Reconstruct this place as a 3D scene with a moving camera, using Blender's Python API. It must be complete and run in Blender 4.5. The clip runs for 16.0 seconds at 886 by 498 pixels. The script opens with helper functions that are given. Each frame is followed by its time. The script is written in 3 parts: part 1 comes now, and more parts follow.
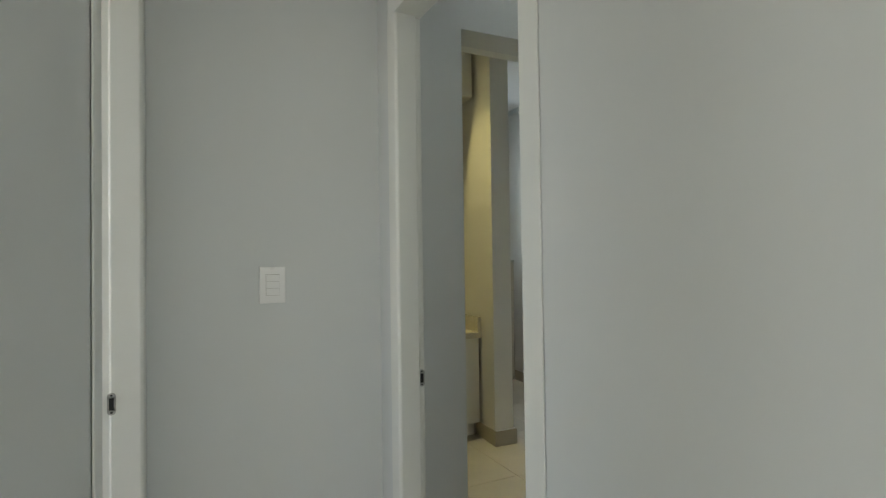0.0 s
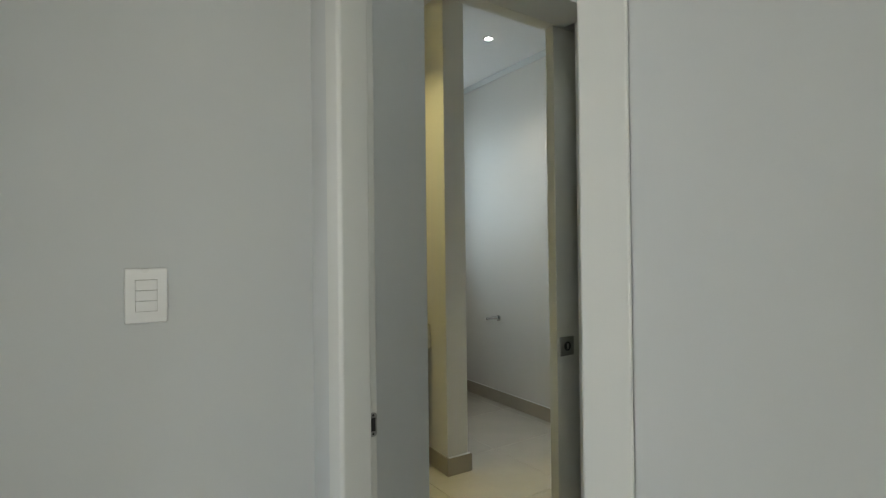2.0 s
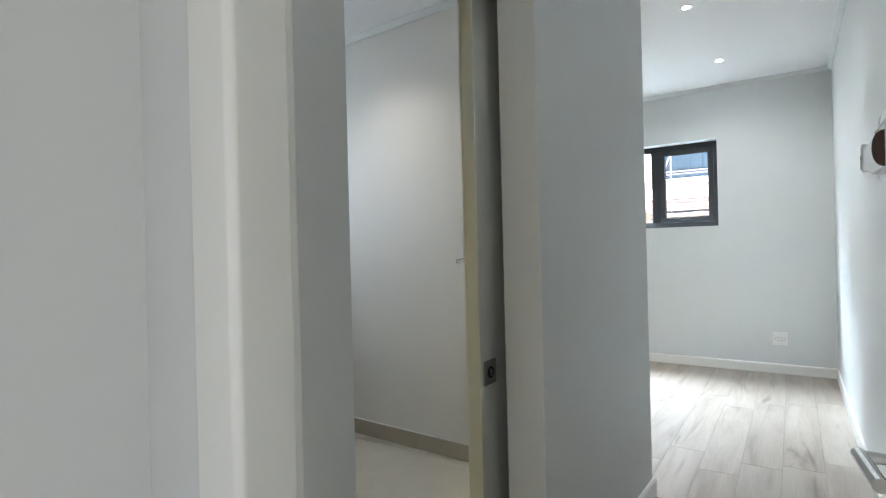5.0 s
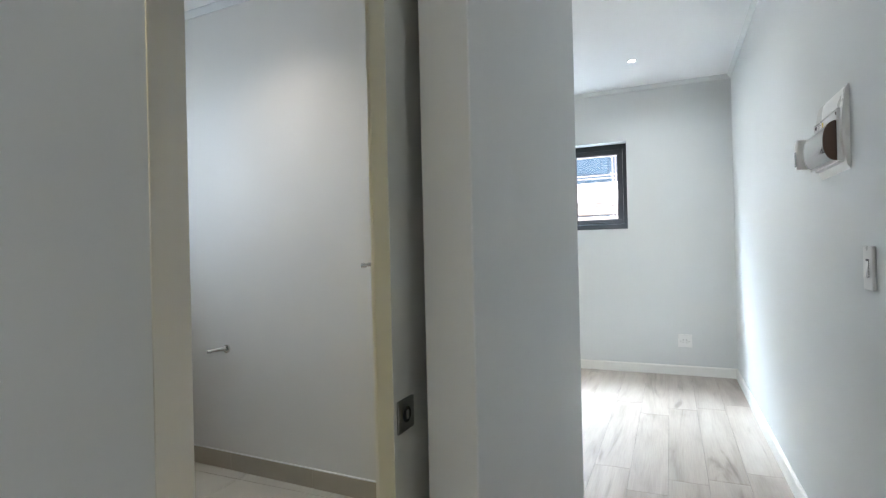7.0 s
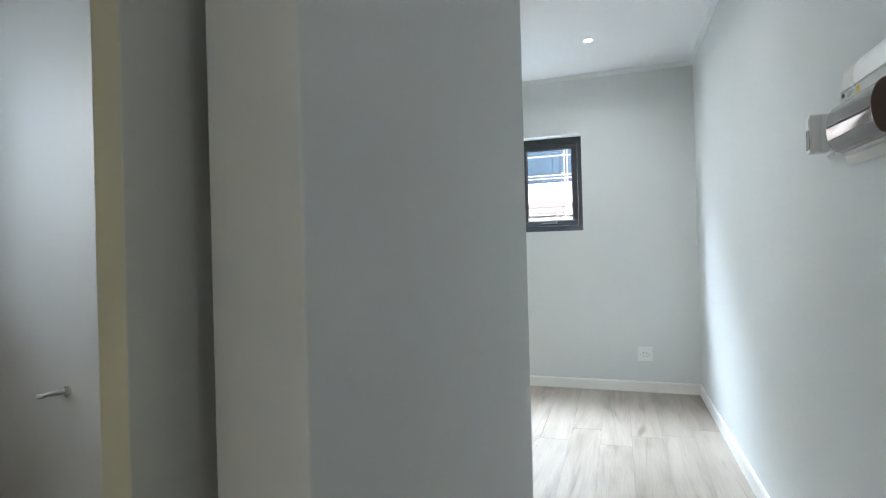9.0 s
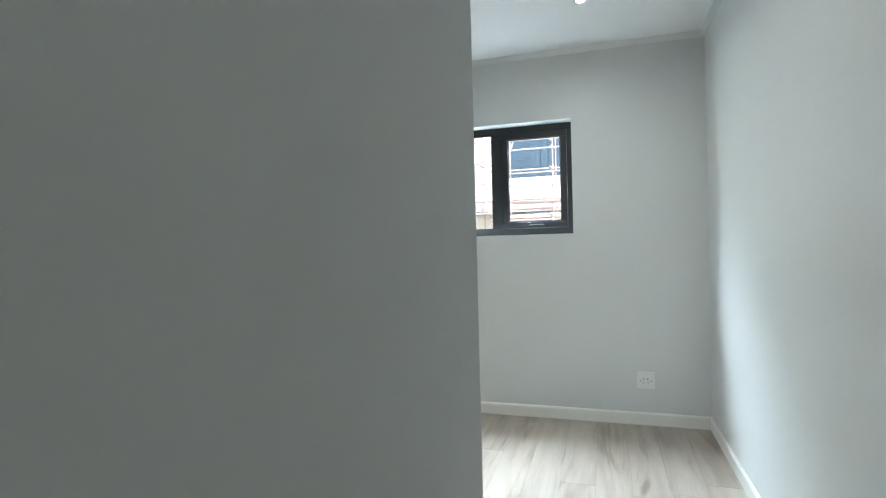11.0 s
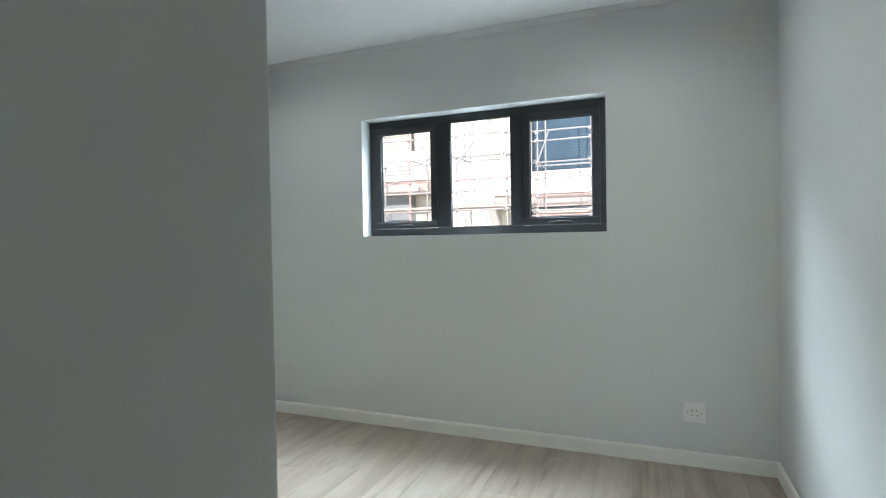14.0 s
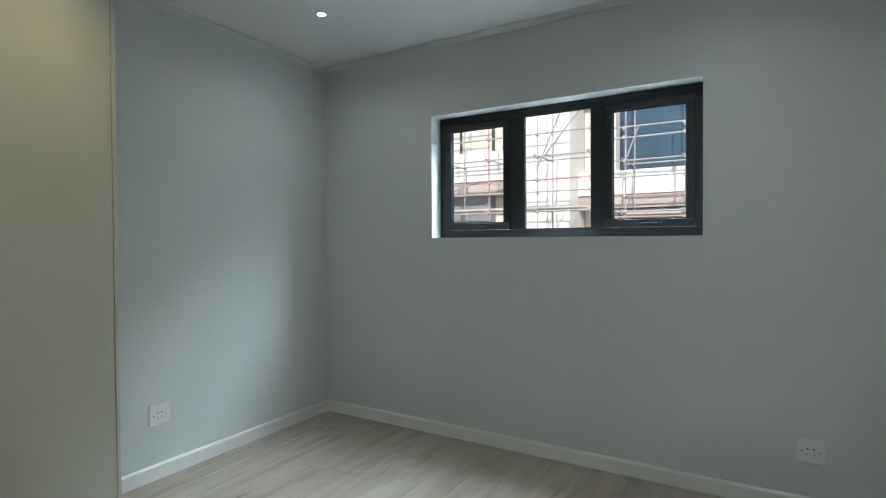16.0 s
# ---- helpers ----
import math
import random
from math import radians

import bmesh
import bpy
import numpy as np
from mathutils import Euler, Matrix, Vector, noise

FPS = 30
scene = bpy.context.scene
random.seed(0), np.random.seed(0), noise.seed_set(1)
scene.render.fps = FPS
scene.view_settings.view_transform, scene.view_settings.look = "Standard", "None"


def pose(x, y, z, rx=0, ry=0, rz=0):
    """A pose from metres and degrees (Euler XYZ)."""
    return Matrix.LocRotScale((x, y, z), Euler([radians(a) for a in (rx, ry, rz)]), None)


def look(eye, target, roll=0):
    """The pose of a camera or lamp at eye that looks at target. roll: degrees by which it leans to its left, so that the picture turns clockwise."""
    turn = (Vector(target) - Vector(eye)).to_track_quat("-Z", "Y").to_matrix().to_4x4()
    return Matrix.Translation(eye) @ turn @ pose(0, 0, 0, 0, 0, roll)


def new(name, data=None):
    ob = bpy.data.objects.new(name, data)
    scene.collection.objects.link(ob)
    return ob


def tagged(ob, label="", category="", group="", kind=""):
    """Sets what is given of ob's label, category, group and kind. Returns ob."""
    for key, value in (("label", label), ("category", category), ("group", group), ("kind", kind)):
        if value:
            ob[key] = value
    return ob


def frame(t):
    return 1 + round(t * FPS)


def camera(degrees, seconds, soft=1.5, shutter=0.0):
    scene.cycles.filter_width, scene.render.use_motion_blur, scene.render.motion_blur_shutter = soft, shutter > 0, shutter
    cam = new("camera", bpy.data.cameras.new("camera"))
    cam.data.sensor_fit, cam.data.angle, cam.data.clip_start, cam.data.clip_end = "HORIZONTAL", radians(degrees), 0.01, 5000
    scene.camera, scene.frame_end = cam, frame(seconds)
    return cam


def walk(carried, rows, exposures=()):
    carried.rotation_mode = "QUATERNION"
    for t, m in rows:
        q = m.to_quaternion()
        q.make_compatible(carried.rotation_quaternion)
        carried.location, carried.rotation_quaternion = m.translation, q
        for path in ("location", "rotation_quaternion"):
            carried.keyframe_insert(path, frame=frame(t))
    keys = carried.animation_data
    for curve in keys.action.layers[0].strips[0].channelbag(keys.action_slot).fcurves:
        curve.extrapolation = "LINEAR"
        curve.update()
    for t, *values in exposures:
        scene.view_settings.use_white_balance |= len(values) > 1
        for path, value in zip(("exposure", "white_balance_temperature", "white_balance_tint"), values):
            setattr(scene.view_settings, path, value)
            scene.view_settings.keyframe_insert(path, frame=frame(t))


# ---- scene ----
PATH = [
    (0, (0.34, 0.245, 1.211), (1.228, 2.037, 1.245), -0.80),
    (0.5, (0.36, 0.377, 1.216), (1.319, 2.132, 1.248), -0.85),
    (1, (0.401, 0.489, 1.213), (1.417, 2.212, 1.239), -0.55),
    (1.5, (0.453, 0.619, 1.22), (1.516, 2.314, 1.247), -0.60),
    (2, (0.503, 0.754, 1.214), (1.626, 2.409, 1.231), -0.65),
    (2.5, (0.536, 0.877, 1.224), (1.734, 2.479, 1.224), -0.70),
    (3, (0.567, 0.978, 1.228), (1.849, 2.514, 1.228), -0.80),
    (3.5, (0.601, 1.083, 1.22), (1.973, 2.538, 1.222), -0.70),
    (4, (0.617, 1.187, 1.224), (2.09, 2.539, 1.223), -0.70),
    (4.2, (0.631, 1.24, 1.228), (2.144, 2.546, 1.228), -0.90),
    (6.3, (0.829, 1.585, 1.221), (2.619, 2.476, 1.218), -1.35),
    (6.5, (0.893, 1.594, 1.224), (2.693, 2.467, 1.222), -1.30),
    (7, (1.02, 1.652, 1.219), (2.851, 2.455, 1.224), -1.35),
    (7.5, (1.169, 1.684, 1.212), (3.022, 2.435, 1.216), -1.40),
    (8, (1.34, 1.732, 1.199), (3.212, 2.434, 1.214), -1.50),
    (8.5, (1.475, 1.738, 1.22), (3.36, 2.405, 1.228), -1.65),
    (9, (1.652, 1.742, 1.245), (3.547, 2.381, 1.25), -1.55),
    (9.5, (1.856, 1.766, 1.288), (3.758, 2.384, 1.278), -1.60),
    (10, (2.048, 1.789, 1.308), (3.954, 2.394, 1.292), -1.50),
    (12.5, (2.785, 1.798, 1.376), (4.692, 2.399, 1.345), -1.50),
    (13, (2.87, 1.79, 1.383), (4.774, 2.399, 1.32), -1.15),
    (13.5, (2.97, 1.8, 1.391), (4.858, 2.455, 1.333), -1.40),
    (14, (3.023, 1.778, 1.361), (4.88, 2.521, 1.321), -1.00),
    (14.5, (3.087, 1.768, 1.34), (4.912, 2.587, 1.316), -0.70),
    (15, (3.136, 1.769, 1.371), (4.924, 2.666, 1.331), -0.70),
    (15.5, (3.194, 1.789, 1.356), (4.95, 2.748, 1.327), -0.50),
    (16, (3.254, 1.792, 1.369), (4.97, 2.82, 1.336), -0.35),
]

cam = camera(81.0, 16.0, soft=1.2)
walk(cam, [(t, look(eye, target, roll)) for t, eye, target, roll in PATH], [
    (0.0, 1.27, 6500, 9), (2.5, 1.40, 6500, 10), (3.0, 1.44, 6450, 11), (4.2, 1.64, 6300, 14), (6.3, 1.80, 6200, 17), (7.5, 1.84, 6180, 17), (8.5, 1.72, 6170, 16),
    (10.2, 1.22, 6250, 13), (12.5, 1.30, 6380, 11), (14.0, 0.80, 6380, 12), (15.0, 0.45, 6380, 11), (16.0, 0.07, 6300, 9)])
BED_W, ENS_W, LOBBY_W, SIDE_W, DL_W, DLE_W, VAN_W, GB_W, WARD_W, GBW_W = 820.0, 3.6, 11.2, 3.2, 6.6, 9.5, 19.0, 70.0, 18.0, 3.4


# ---- world, sun, large lights ----
world = bpy.data.worlds.new("sky")
scene.world = world
world.use_nodes = True
wn = world.node_tree.nodes
sky = wn.new("ShaderNodeTexSky")
sky.sky_type = "NISHITA"
sky.sun_disc = False
sky.sun_elevation = radians(40)
sky.sun_rotation = radians(250)
world.node_tree.links.new(sky.outputs[0], wn["Background"].inputs[0])
wn["Background"].inputs[1].default_value = 0.14


def lamp(name, kind, energy, colour, m, size=0.1, size_y=None, spot=None, blend=0.6):
    data = bpy.data.lights.new(name, kind)
    data.energy, data.color = energy, colour
    if kind == "AREA":
        data.shape, data.size, data.size_y = "RECTANGLE", size, size_y or size
    elif kind == "SUN":
        data.angle = radians(size)
    else:
        data.shadow_soft_size = size
    if spot:
        data.spot_size, data.spot_blend = radians(spot), blend
    ob = new(name, data)
    ob.matrix_world = m
    return ob


SUN_DIR = Vector((math.cos(radians(40)) * 0.97, math.cos(radians(40)) * 0.24, -math.sin(radians(40))))
lamp("sun", "SUN", 5.0, (1.0, 0.96, 0.9), look((0, 0, 20), Vector((0, 0, 20)) + SUN_DIR), 0.5)
DAY = (0.75, 0.92, 1.0)
# area lamps that stand in for the sky's light at the windows
lamp("bedroom_window_light", "AREA", BED_W, DAY, look((7.45, 2.9, 3.45), (6.0, 2.9, 2.2)), 6.0, 1.1)
lamp("ensuite_window_light", "AREA", ENS_W, DAY, look((2.60, 5.15, 1.95), (2.68, 3.9, 1.45)), 0.62, 1.0)
# added behind the start of the walk, to brighten the hall
lamp("lobby_fill_light", "AREA", LOBBY_W, (1.0, 0.985, 0.84), look((0.5, -2.93, 1.45), (0.5, 0, 1.3)), 2.2, 1.6)
lamp("guest_bath_window_light", "AREA", GBW_W, (0.95, 0.97, 0.95), look((-1.55, 1.50, 1.55), (1.0, 1.42, 1.35)), 1.0, 1.2)
# second added lobby lamp, out of view, for the hall's east wall
lamp("lobby_side_fill", "AREA", SIDE_W, (1.0, 0.985, 0.84), look((-1.56, -1.35, 1.45), (1.0, 0.3, 1.35)), 1.8, 1.6)


# ---- materials ----
def mat(name, base, rough=0.5, metal=0.0, vary=0.04, scale=3.0, bump=0.0, bump_scale=200.0, random_amount=0.0, spec=0.5, coat=0.0):
    """A surface with a slow tint variation, fine relief and, for pieces, a tint of their own."""
    m = bpy.data.materials.new(name)
    m.use_nodes = True
    t, n = m.node_tree, m.node_tree.nodes
    b = n["Principled BSDF"]
    b.inputs["Roughness"].default_value, b.inputs["Metallic"].default_value = rough, metal
    b.inputs["Specular IOR Level"].default_value = spec
    b.inputs["Coat Weight"].default_value = coat
    co = n.new("ShaderNodeTexCoord")
    nz = n.new("ShaderNodeTexNoise")
    nz.inputs["Scale"].default_value, nz.inputs["Detail"].default_value = scale, 5
    t.links.new(co.outputs["Object"], nz.inputs["Vector"])
    hsv = n.new("ShaderNodeHueSaturation")
    hsv.inputs["Color"].default_value = (*base, 1)
    rng = n.new("ShaderNodeMapRange")
    rng.inputs["From Min"].default_value, rng.inputs["From Max"].default_value = 0.3, 0.7
    rng.inputs["To Min"].default_value, rng.inputs["To Max"].default_value = 1 - vary, 1 + vary
    t.links.new(nz.outputs["Fac"], rng.inputs["Value"])
    value = rng.outputs[0]
    if random_amount:
        info = n.new("ShaderNodeObjectInfo")
        r2 = n.new("ShaderNodeMapRange")
        r2.inputs["To Min"].default_value, r2.inputs["To Max"].default_value = 1 - random_amount, 1 + random_amount
        t.links.new(info.outputs["Random"], r2.inputs["Value"])
        mul = n.new("ShaderNodeMath")
        mul.operation = "MULTIPLY"
        t.links.new(value, mul.inputs[0])
        t.links.new(r2.outputs[0], mul.inputs[1])
        value = mul.outputs[0]
    t.links.new(value, hsv.inputs["Value"])
    t.links.new(hsv.outputs[0], b.inputs["Base Color"])
    rr = n.new("ShaderNodeMapRange")
    rr.inputs["To Min"].default_value, rr.inputs["To Max"].default_value = max(rough - 0.06, 0.02), min(rough + 0.06, 1)
    t.links.new(nz.outputs["Fac"], rr.inputs["Value"])
    t.links.new(rr.outputs[0], b.inputs["Roughness"])
    if bump:
        fine = n.new("ShaderNodeTexNoise")
        fine.inputs["Scale"].default_value, fine.inputs["Detail"].default_value = bump_scale, 3
        t.links.new(co.outputs["Object"], fine.inputs["Vector"])
        bp = n.new("ShaderNodeBump")
        bp.inputs["Strength"].default_value, bp.inputs["Distance"].default_value = bump, 0.002
        t.links.new(fine.outputs["Fac"], bp.inputs["Height"])
        t.links.new(bp.outputs[0], b.inputs["Normal"])
    return m


def laminate():
    """Pale washed oak: grain stretched along the plank, grey streaks and a tint for each plank."""
    m = bpy.data.materials.new("laminate_oak")
    m.use_nodes = True
    t, n = m.node_tree, m.node_tree.nodes
    b = n["Principled BSDF"]
    co, info, add = n.new("ShaderNodeTexCoord"), n.new("ShaderNodeObjectInfo"), n.new("ShaderNodeVectorMath")
    comb = n.new("ShaderNodeCombineXYZ")
    k = n.new("ShaderNodeMath")
    k.operation = "MULTIPLY"
    k.inputs[1].default_value = 37.0
    t.links.new(info.outputs["Random"], k.inputs[0])
    for i in range(3):
        t.links.new(k.outputs[0], comb.inputs[i])
    add.operation = "ADD"
    t.links.new(co.outputs["Object"], add.inputs[0])
    t.links.new(comb.outputs[0], add.inputs[1])

    def grain(sx, sy, scale, detail, distortion):
        mp, nz = n.new("ShaderNodeMapping"), n.new("ShaderNodeTexNoise")
        mp.inputs["Scale"].default_value = (sx, sy, 1)
        nz.inputs["Scale"].default_value, nz.inputs["Detail"].default_value = scale, detail
        nz.inputs["Distortion"].default_value = distortion
        t.links.new(add.outputs[0], mp.inputs["Vector"])
        t.links.new(mp.outputs[0], nz.inputs["Vector"])
        return nz.outputs["Fac"]

    def ramp(fac, stops):
        r = n.new("ShaderNodeValToRGB")
        while len(r.color_ramp.elements) < len(stops):
            r.color_ramp.elements.new(0.5)
        for e, (p, c) in zip(r.color_ramp.elements, stops):
            e.position, e.color = p, (*c, 1)
        t.links.new(fac, r.inputs[0])
        return r.outputs[0]

    broad = ramp(grain(0.7, 5.0, 1.6, 5, 0.6), [(0.3, (0.345, 0.285, 0.235)), (0.5, (0.445, 0.385, 0.33)), (0.75, (0.52, 0.465, 0.405))])
    streak = ramp(grain(0.45, 4.0, 1.7, 6, 1.8), [(0.27, (0.52, 0.48, 0.44)), (0.37, (0.89, 0.87, 0.855)), (0.47, (1, 1, 1))])
    fine = ramp(grain(2.0, 60.0, 3.0, 4, 0.2), [(0.3, (0.91, 0.90, 0.89)), (0.6, (1, 1, 1))])
    last = broad
    for other in (streak, fine):
        mx = n.new("ShaderNodeMix")
        mx.data_type, mx.blend_type = "RGBA", "MULTIPLY"
        mx.inputs["Factor"].default_value = 1.0
        t.links.new(last, mx.inputs["A"])
        t.links.new(other, mx.inputs["B"])
        last = mx.outputs["Result"]
    hsv, r2 = n.new("ShaderNodeHueSaturation"), n.new("ShaderNodeMapRange")
    r2.inputs["To Min"].default_value, r2.inputs["To Max"].default_value = 0.92, 1.06
    t.links.new(info.outputs["Random"], r2.inputs["Value"])
    t.links.new(r2.outputs[0], hsv.inputs["Value"])
    t.links.new(last, hsv.inputs["Color"])
    t.links.new(hsv.outputs[0], b.inputs["Base Color"])
    b.inputs["Roughness"].default_value = 0.34
    bp = n.new("ShaderNodeBump")
    bp.inputs["Strength"].default_value, bp.inputs["Distance"].default_value = 0.25, 0.001
    t.links.new(grain(2.0, 60.0, 3.0, 4, 0.2), bp.inputs["Height"])
    t.links.new(bp.outputs[0], b.inputs["Normal"])
    return m


def emitter(name, colour, strength):
    m = bpy.data.materials.new(name)
    m.use_nodes = True
    b = m.node_tree.nodes["Principled BSDF"]
    b.inputs["Base Color"].default_value = (0.9, 0.9, 0.9, 1)
    b.inputs["Emission Color"].default_value, b.inputs["Emission Strength"].default_value = (*colour, 1), strength
    return m


def clear(name, colour, rough=0.0, ior=1.45):
    m = bpy.data.materials.new(name)
    m.use_nodes = True
    b = m.node_tree.nodes["Principled BSDF"]
    b.inputs["Base Color"].default_value = (*colour, 1)
    b.inputs["Transmission Weight"].default_value = 1.0
    b.inputs["Roughness"].default_value, b.inputs["IOR"].default_value = rough, ior
    return m


PAINT = mat("wall_paint_pale_grey", (0.66, 0.68, 0.68), 0.55, vary=0.018, scale=1.3, bump=0.035, bump_scale=320)
PAINT_ENS = mat("wall_paint_warm_white", (0.70, 0.69, 0.66), 0.5, vary=0.018, scale=1.5, bump=0.035, bump_scale=320)
CEIL = mat("ceiling_white", (0.80, 0.81, 0.82), 0.7, vary=0.012, scale=1.0, bump=0.05)
FRAME = mat("frame_gloss_white", (0.74, 0.75, 0.72), 0.42, vary=0.005, scale=4, bump=0.03, bump_scale=80)
DOORW = mat("door_satin_white", (0.80, 0.80, 0.79), 0.22, vary=0.01, scale=3, bump=0.02, bump_scale=60)
SLIDE = mat("sliding_door_cream", (0.68, 0.69, 0.64), 0.35, vary=0.015, scale=3, bump=0.04, bump_scale=90)
SKIRT = mat("skirting_white", (0.80, 0.79, 0.76), 0.35, vary=0.02, scale=5)
OAK = laminate()
TILE = mat("floor_tile_cream", (0.56, 0.53, 0.46), 0.22, vary=0.035, scale=5, random_amount=0.025)
GROUT = mat("grout_grey", (0.26, 0.24, 0.21), 0.85, vary=0.1, scale=30)
SKTILE = mat("skirting_tile_taupe", (0.40, 0.36, 0.29), 0.3, vary=0.04, scale=6, random_amount=0.03)
WTILE = mat("wall_tile_beige", (0.50, 0.47, 0.41), 0.25, vary=0.04, scale=5, random_amount=0.03)
STONE = mat("quartz_cream", (0.62, 0.58, 0.47), 0.2, vary=0.06, scale=60)
CAB = mat("cabinet_white", (0.72, 0.71, 0.66), 0.3, vary=0.015, scale=3)
WARD = mat("wardrobe_melamine", (0.62, 0.61, 0.53), 0.42, vary=0.02, scale=2, bump=0.05, bump_scale=300)
ALU = mat("aluminium_charcoal", (0.028, 0.030, 0.034), 0.42, metal=0.2, vary=0.08, scale=20, bump=0.05, bump_scale=500)
GASKET = mat("gasket_black", (0.012, 0.012, 0.012), 0.7)
CHROME = mat("chrome", (0.72, 0.72, 0.71), 0.12, metal=1.0, vary=0.02)
STEEL = mat("brushed_steel", (0.42, 0.42, 0.41), 0.35, metal=1.0, vary=0.06, scale=40)
# near-black: dark screws, and painted shade in holes, recesses and the wardrobe joint
DARK = mat("screw_and_recess_shade", (0.02, 0.02, 0.02), 0.8)
PLASTIC = mat("plastic_white", (0.80, 0.80, 0.79), 0.28, vary=0.01)
PLASTIC_G = mat("plastic_grey", (0.50, 0.52, 0.52), 0.35, vary=0.02)
LCD = mat("display_grey", (0.16, 0.18, 0.17), 0.2)
SMOKE = mat("smoked_cover", (0.12, 0.095, 0.088), 0.08, vary=0.05, coat=1.0)
SMOKE_D = mat("smoked_cover_end", (0.10, 0.06, 0.045), 0.12, vary=0.05)
CERAMIC = mat("ceramic_white", (0.82, 0.82, 0.80), 0.08, vary=0.005, coat=0.5)
MIRROR = mat("mirror", (0.85, 0.88, 0.85), 0.02, metal=1.0, vary=0.0)
GLASS = clear("window_glass", (1, 1, 1))
LED_COOL = emitter("lamp_face", (1.0, 0.97, 0.90), 14.0)
LED_WARM = emitter("lamp_face_warm", (1.0, 0.86, 0.45), 12.0)
F_WHITE = mat("facade_render_white", (0.80, 0.78, 0.74), 0.9, vary=0.06, scale=0.8, bump=0.2, bump_scale=40)
F_CREAM = mat("facade_render_cream", (0.62, 0.58, 0.50), 0.9, vary=0.06, scale=0.8)
F_BEAM = mat("facade_concrete", (0.42, 0.36, 0.33), 0.9, vary=0.12, scale=1.5)
F_GLASS = mat("facade_glazing", (0.045, 0.08, 0.115), 0.08, vary=0.2, scale=1.0)
F_GREY = mat("facade_boarding_grey", (0.22, 0.23, 0.24), 0.6, vary=0.12, scale=1.5)
F_FRAME = mat("facade_window_frame", (0.05, 0.05, 0.055), 0.5)
TUBE = mat("scaffold_galvanised", (0.36, 0.34, 0.34), 0.5, metal=0.25, vary=0.12, scale=6)
TUBE_R = mat("scaffold_red_oxide", (0.40, 0.26, 0.24), 0.6, metal=0.1, vary=0.15, scale=6)
BOARD = mat("scaffold_board", (0.46, 0.40, 0.36), 0.85, vary=0.2, scale=8)
EARTH = mat("ground_sand", (0.30, 0.26, 0.21), 0.95, vary=0.15, scale=1.5, bump=0.3, bump_scale=30)
LABEL_Y = mat("label_yellow", (0.75, 0.55, 0.05), 0.5)
LABEL_W = mat("label_white", (0.75, 0.75, 0.73), 0.5)
INK = mat("ink_grey", (0.12, 0.12, 0.12), 0.6)


# ---- mesh helpers ----
def add_box(bm, x0, y0, z0, x1, y1, z1, bevel=0.0, seg=2):
    made = bmesh.ops.create_cube(bm, size=1.0, matrix=Matrix.Translation(((x0 + x1) / 2, (y0 + y1) / 2, (z0 + z1) / 2)) @ Matrix.Diagonal((abs(x1 - x0), abs(y1 - y0), abs(z1 - z0), 1)))
    if bevel:
        edges = list({e for v in made["verts"] for e in v.link_edges})
        bmesh.ops.bevel(bm, geom=edges, offset=bevel, segments=seg, affect="EDGES", profile=0.5)


def add_prism(bm, plan, z0, z1, bevel=0.0):
    """An upright prism over a plan polygon; its upright edges may be rounded."""
    low = [bm.verts.new((x, y, z0)) for x, y in plan]
    top = [bm.verts.new((x, y, z1)) for x, y in plan]
    bm.faces.new(low[::-1])
    bm.faces.new(top)
    n = len(plan)
    for i in range(n):
        bm.faces.new((low[i], low[(i + 1) % n], top[(i + 1) % n], top[i]))
    if bevel:
        ups = [e for e in bm.edges if e.verts[0] in low and e.verts[1] in top or e.verts[1] in low and e.verts[0] in top]
        bmesh.ops.bevel(bm, geom=ups, offset=bevel, segments=3, affect="EDGES", profile=0.5)
    bmesh.ops.recalc_face_normals(bm, faces=bm.faces[:])


def add_tube(bm, a, b, r, r2=None, seg=14):
    a, b = Vector(a), Vector(b)
    m = (b - a).to_track_quat("Z", "Y").to_matrix().to_4x4()
    bmesh.ops.create_cone(bm, cap_ends=True, segments=seg, radius1=r, radius2=r if r2 is None else r2, depth=(b - a).length, matrix=Matrix.Translation((a + b) / 2) @ m)


def mesh(name, bm, material, smooth=False):
    me = bpy.data.meshes.new(name)
    bm.to_mesh(me)
    bm.free()
    me.materials.append(material)
    if smooth:
        for p in me.polygons:
            p.use_smooth = True
        me.set_sharp_from_angle(angle=radians(40))
    return me


def part(name, bm, material, parent, label="", smooth=False):
    ob = new(name, mesh(name, bm, material, smooth))
    ob.parent = parent
    return tagged(ob, label)


def box_part(name, box, material, parent, label="", bevel=0.0):
    bm = bmesh.new()
    add_box(bm, *box, bevel=bevel)
    return part(name, bm, material, parent, label)


def tube_part(name, a, b, r, material, parent, label="", r2=None, seg=16):
    bm = bmesh.new()
    add_tube(bm, a, b, r, r2, seg)
    return part(name, bm, material, parent, label, smooth=True)


def thing(name, m, label, category, group="", kind=""):
    ob = new(name)
    ob.matrix_basis = m
    ob.empty_display_size = 0.1
    return tagged(ob, label, category, group, kind)


def structure(name, boxes, material, label, bevel=0.0, prisms=()):
    bm = bmesh.new()
    for b in boxes:
        add_box(bm, *b, bevel=bevel)
    for plan, z0, z1, bev in prisms:
        add_prism(bm, plan, z0, z1, bev)
    return tagged(new(name, mesh(name, bm, material)), label, "structure", kind="structure")


# ---- large structure ----
H, HE = 2.75, 2.66
X_WIN, Y_R, Y_L = 6.365, 1.12, 4.75


def y_pass(x):
    """The passage wall's face, which runs slightly out of square."""
    return 2.112 - 0.0425 * (x - 1.105)


def x_ens(y):
    """The ensuite's east wall, out of square likewise."""
    return 3.200 + 0.038 * (y - 3.0)


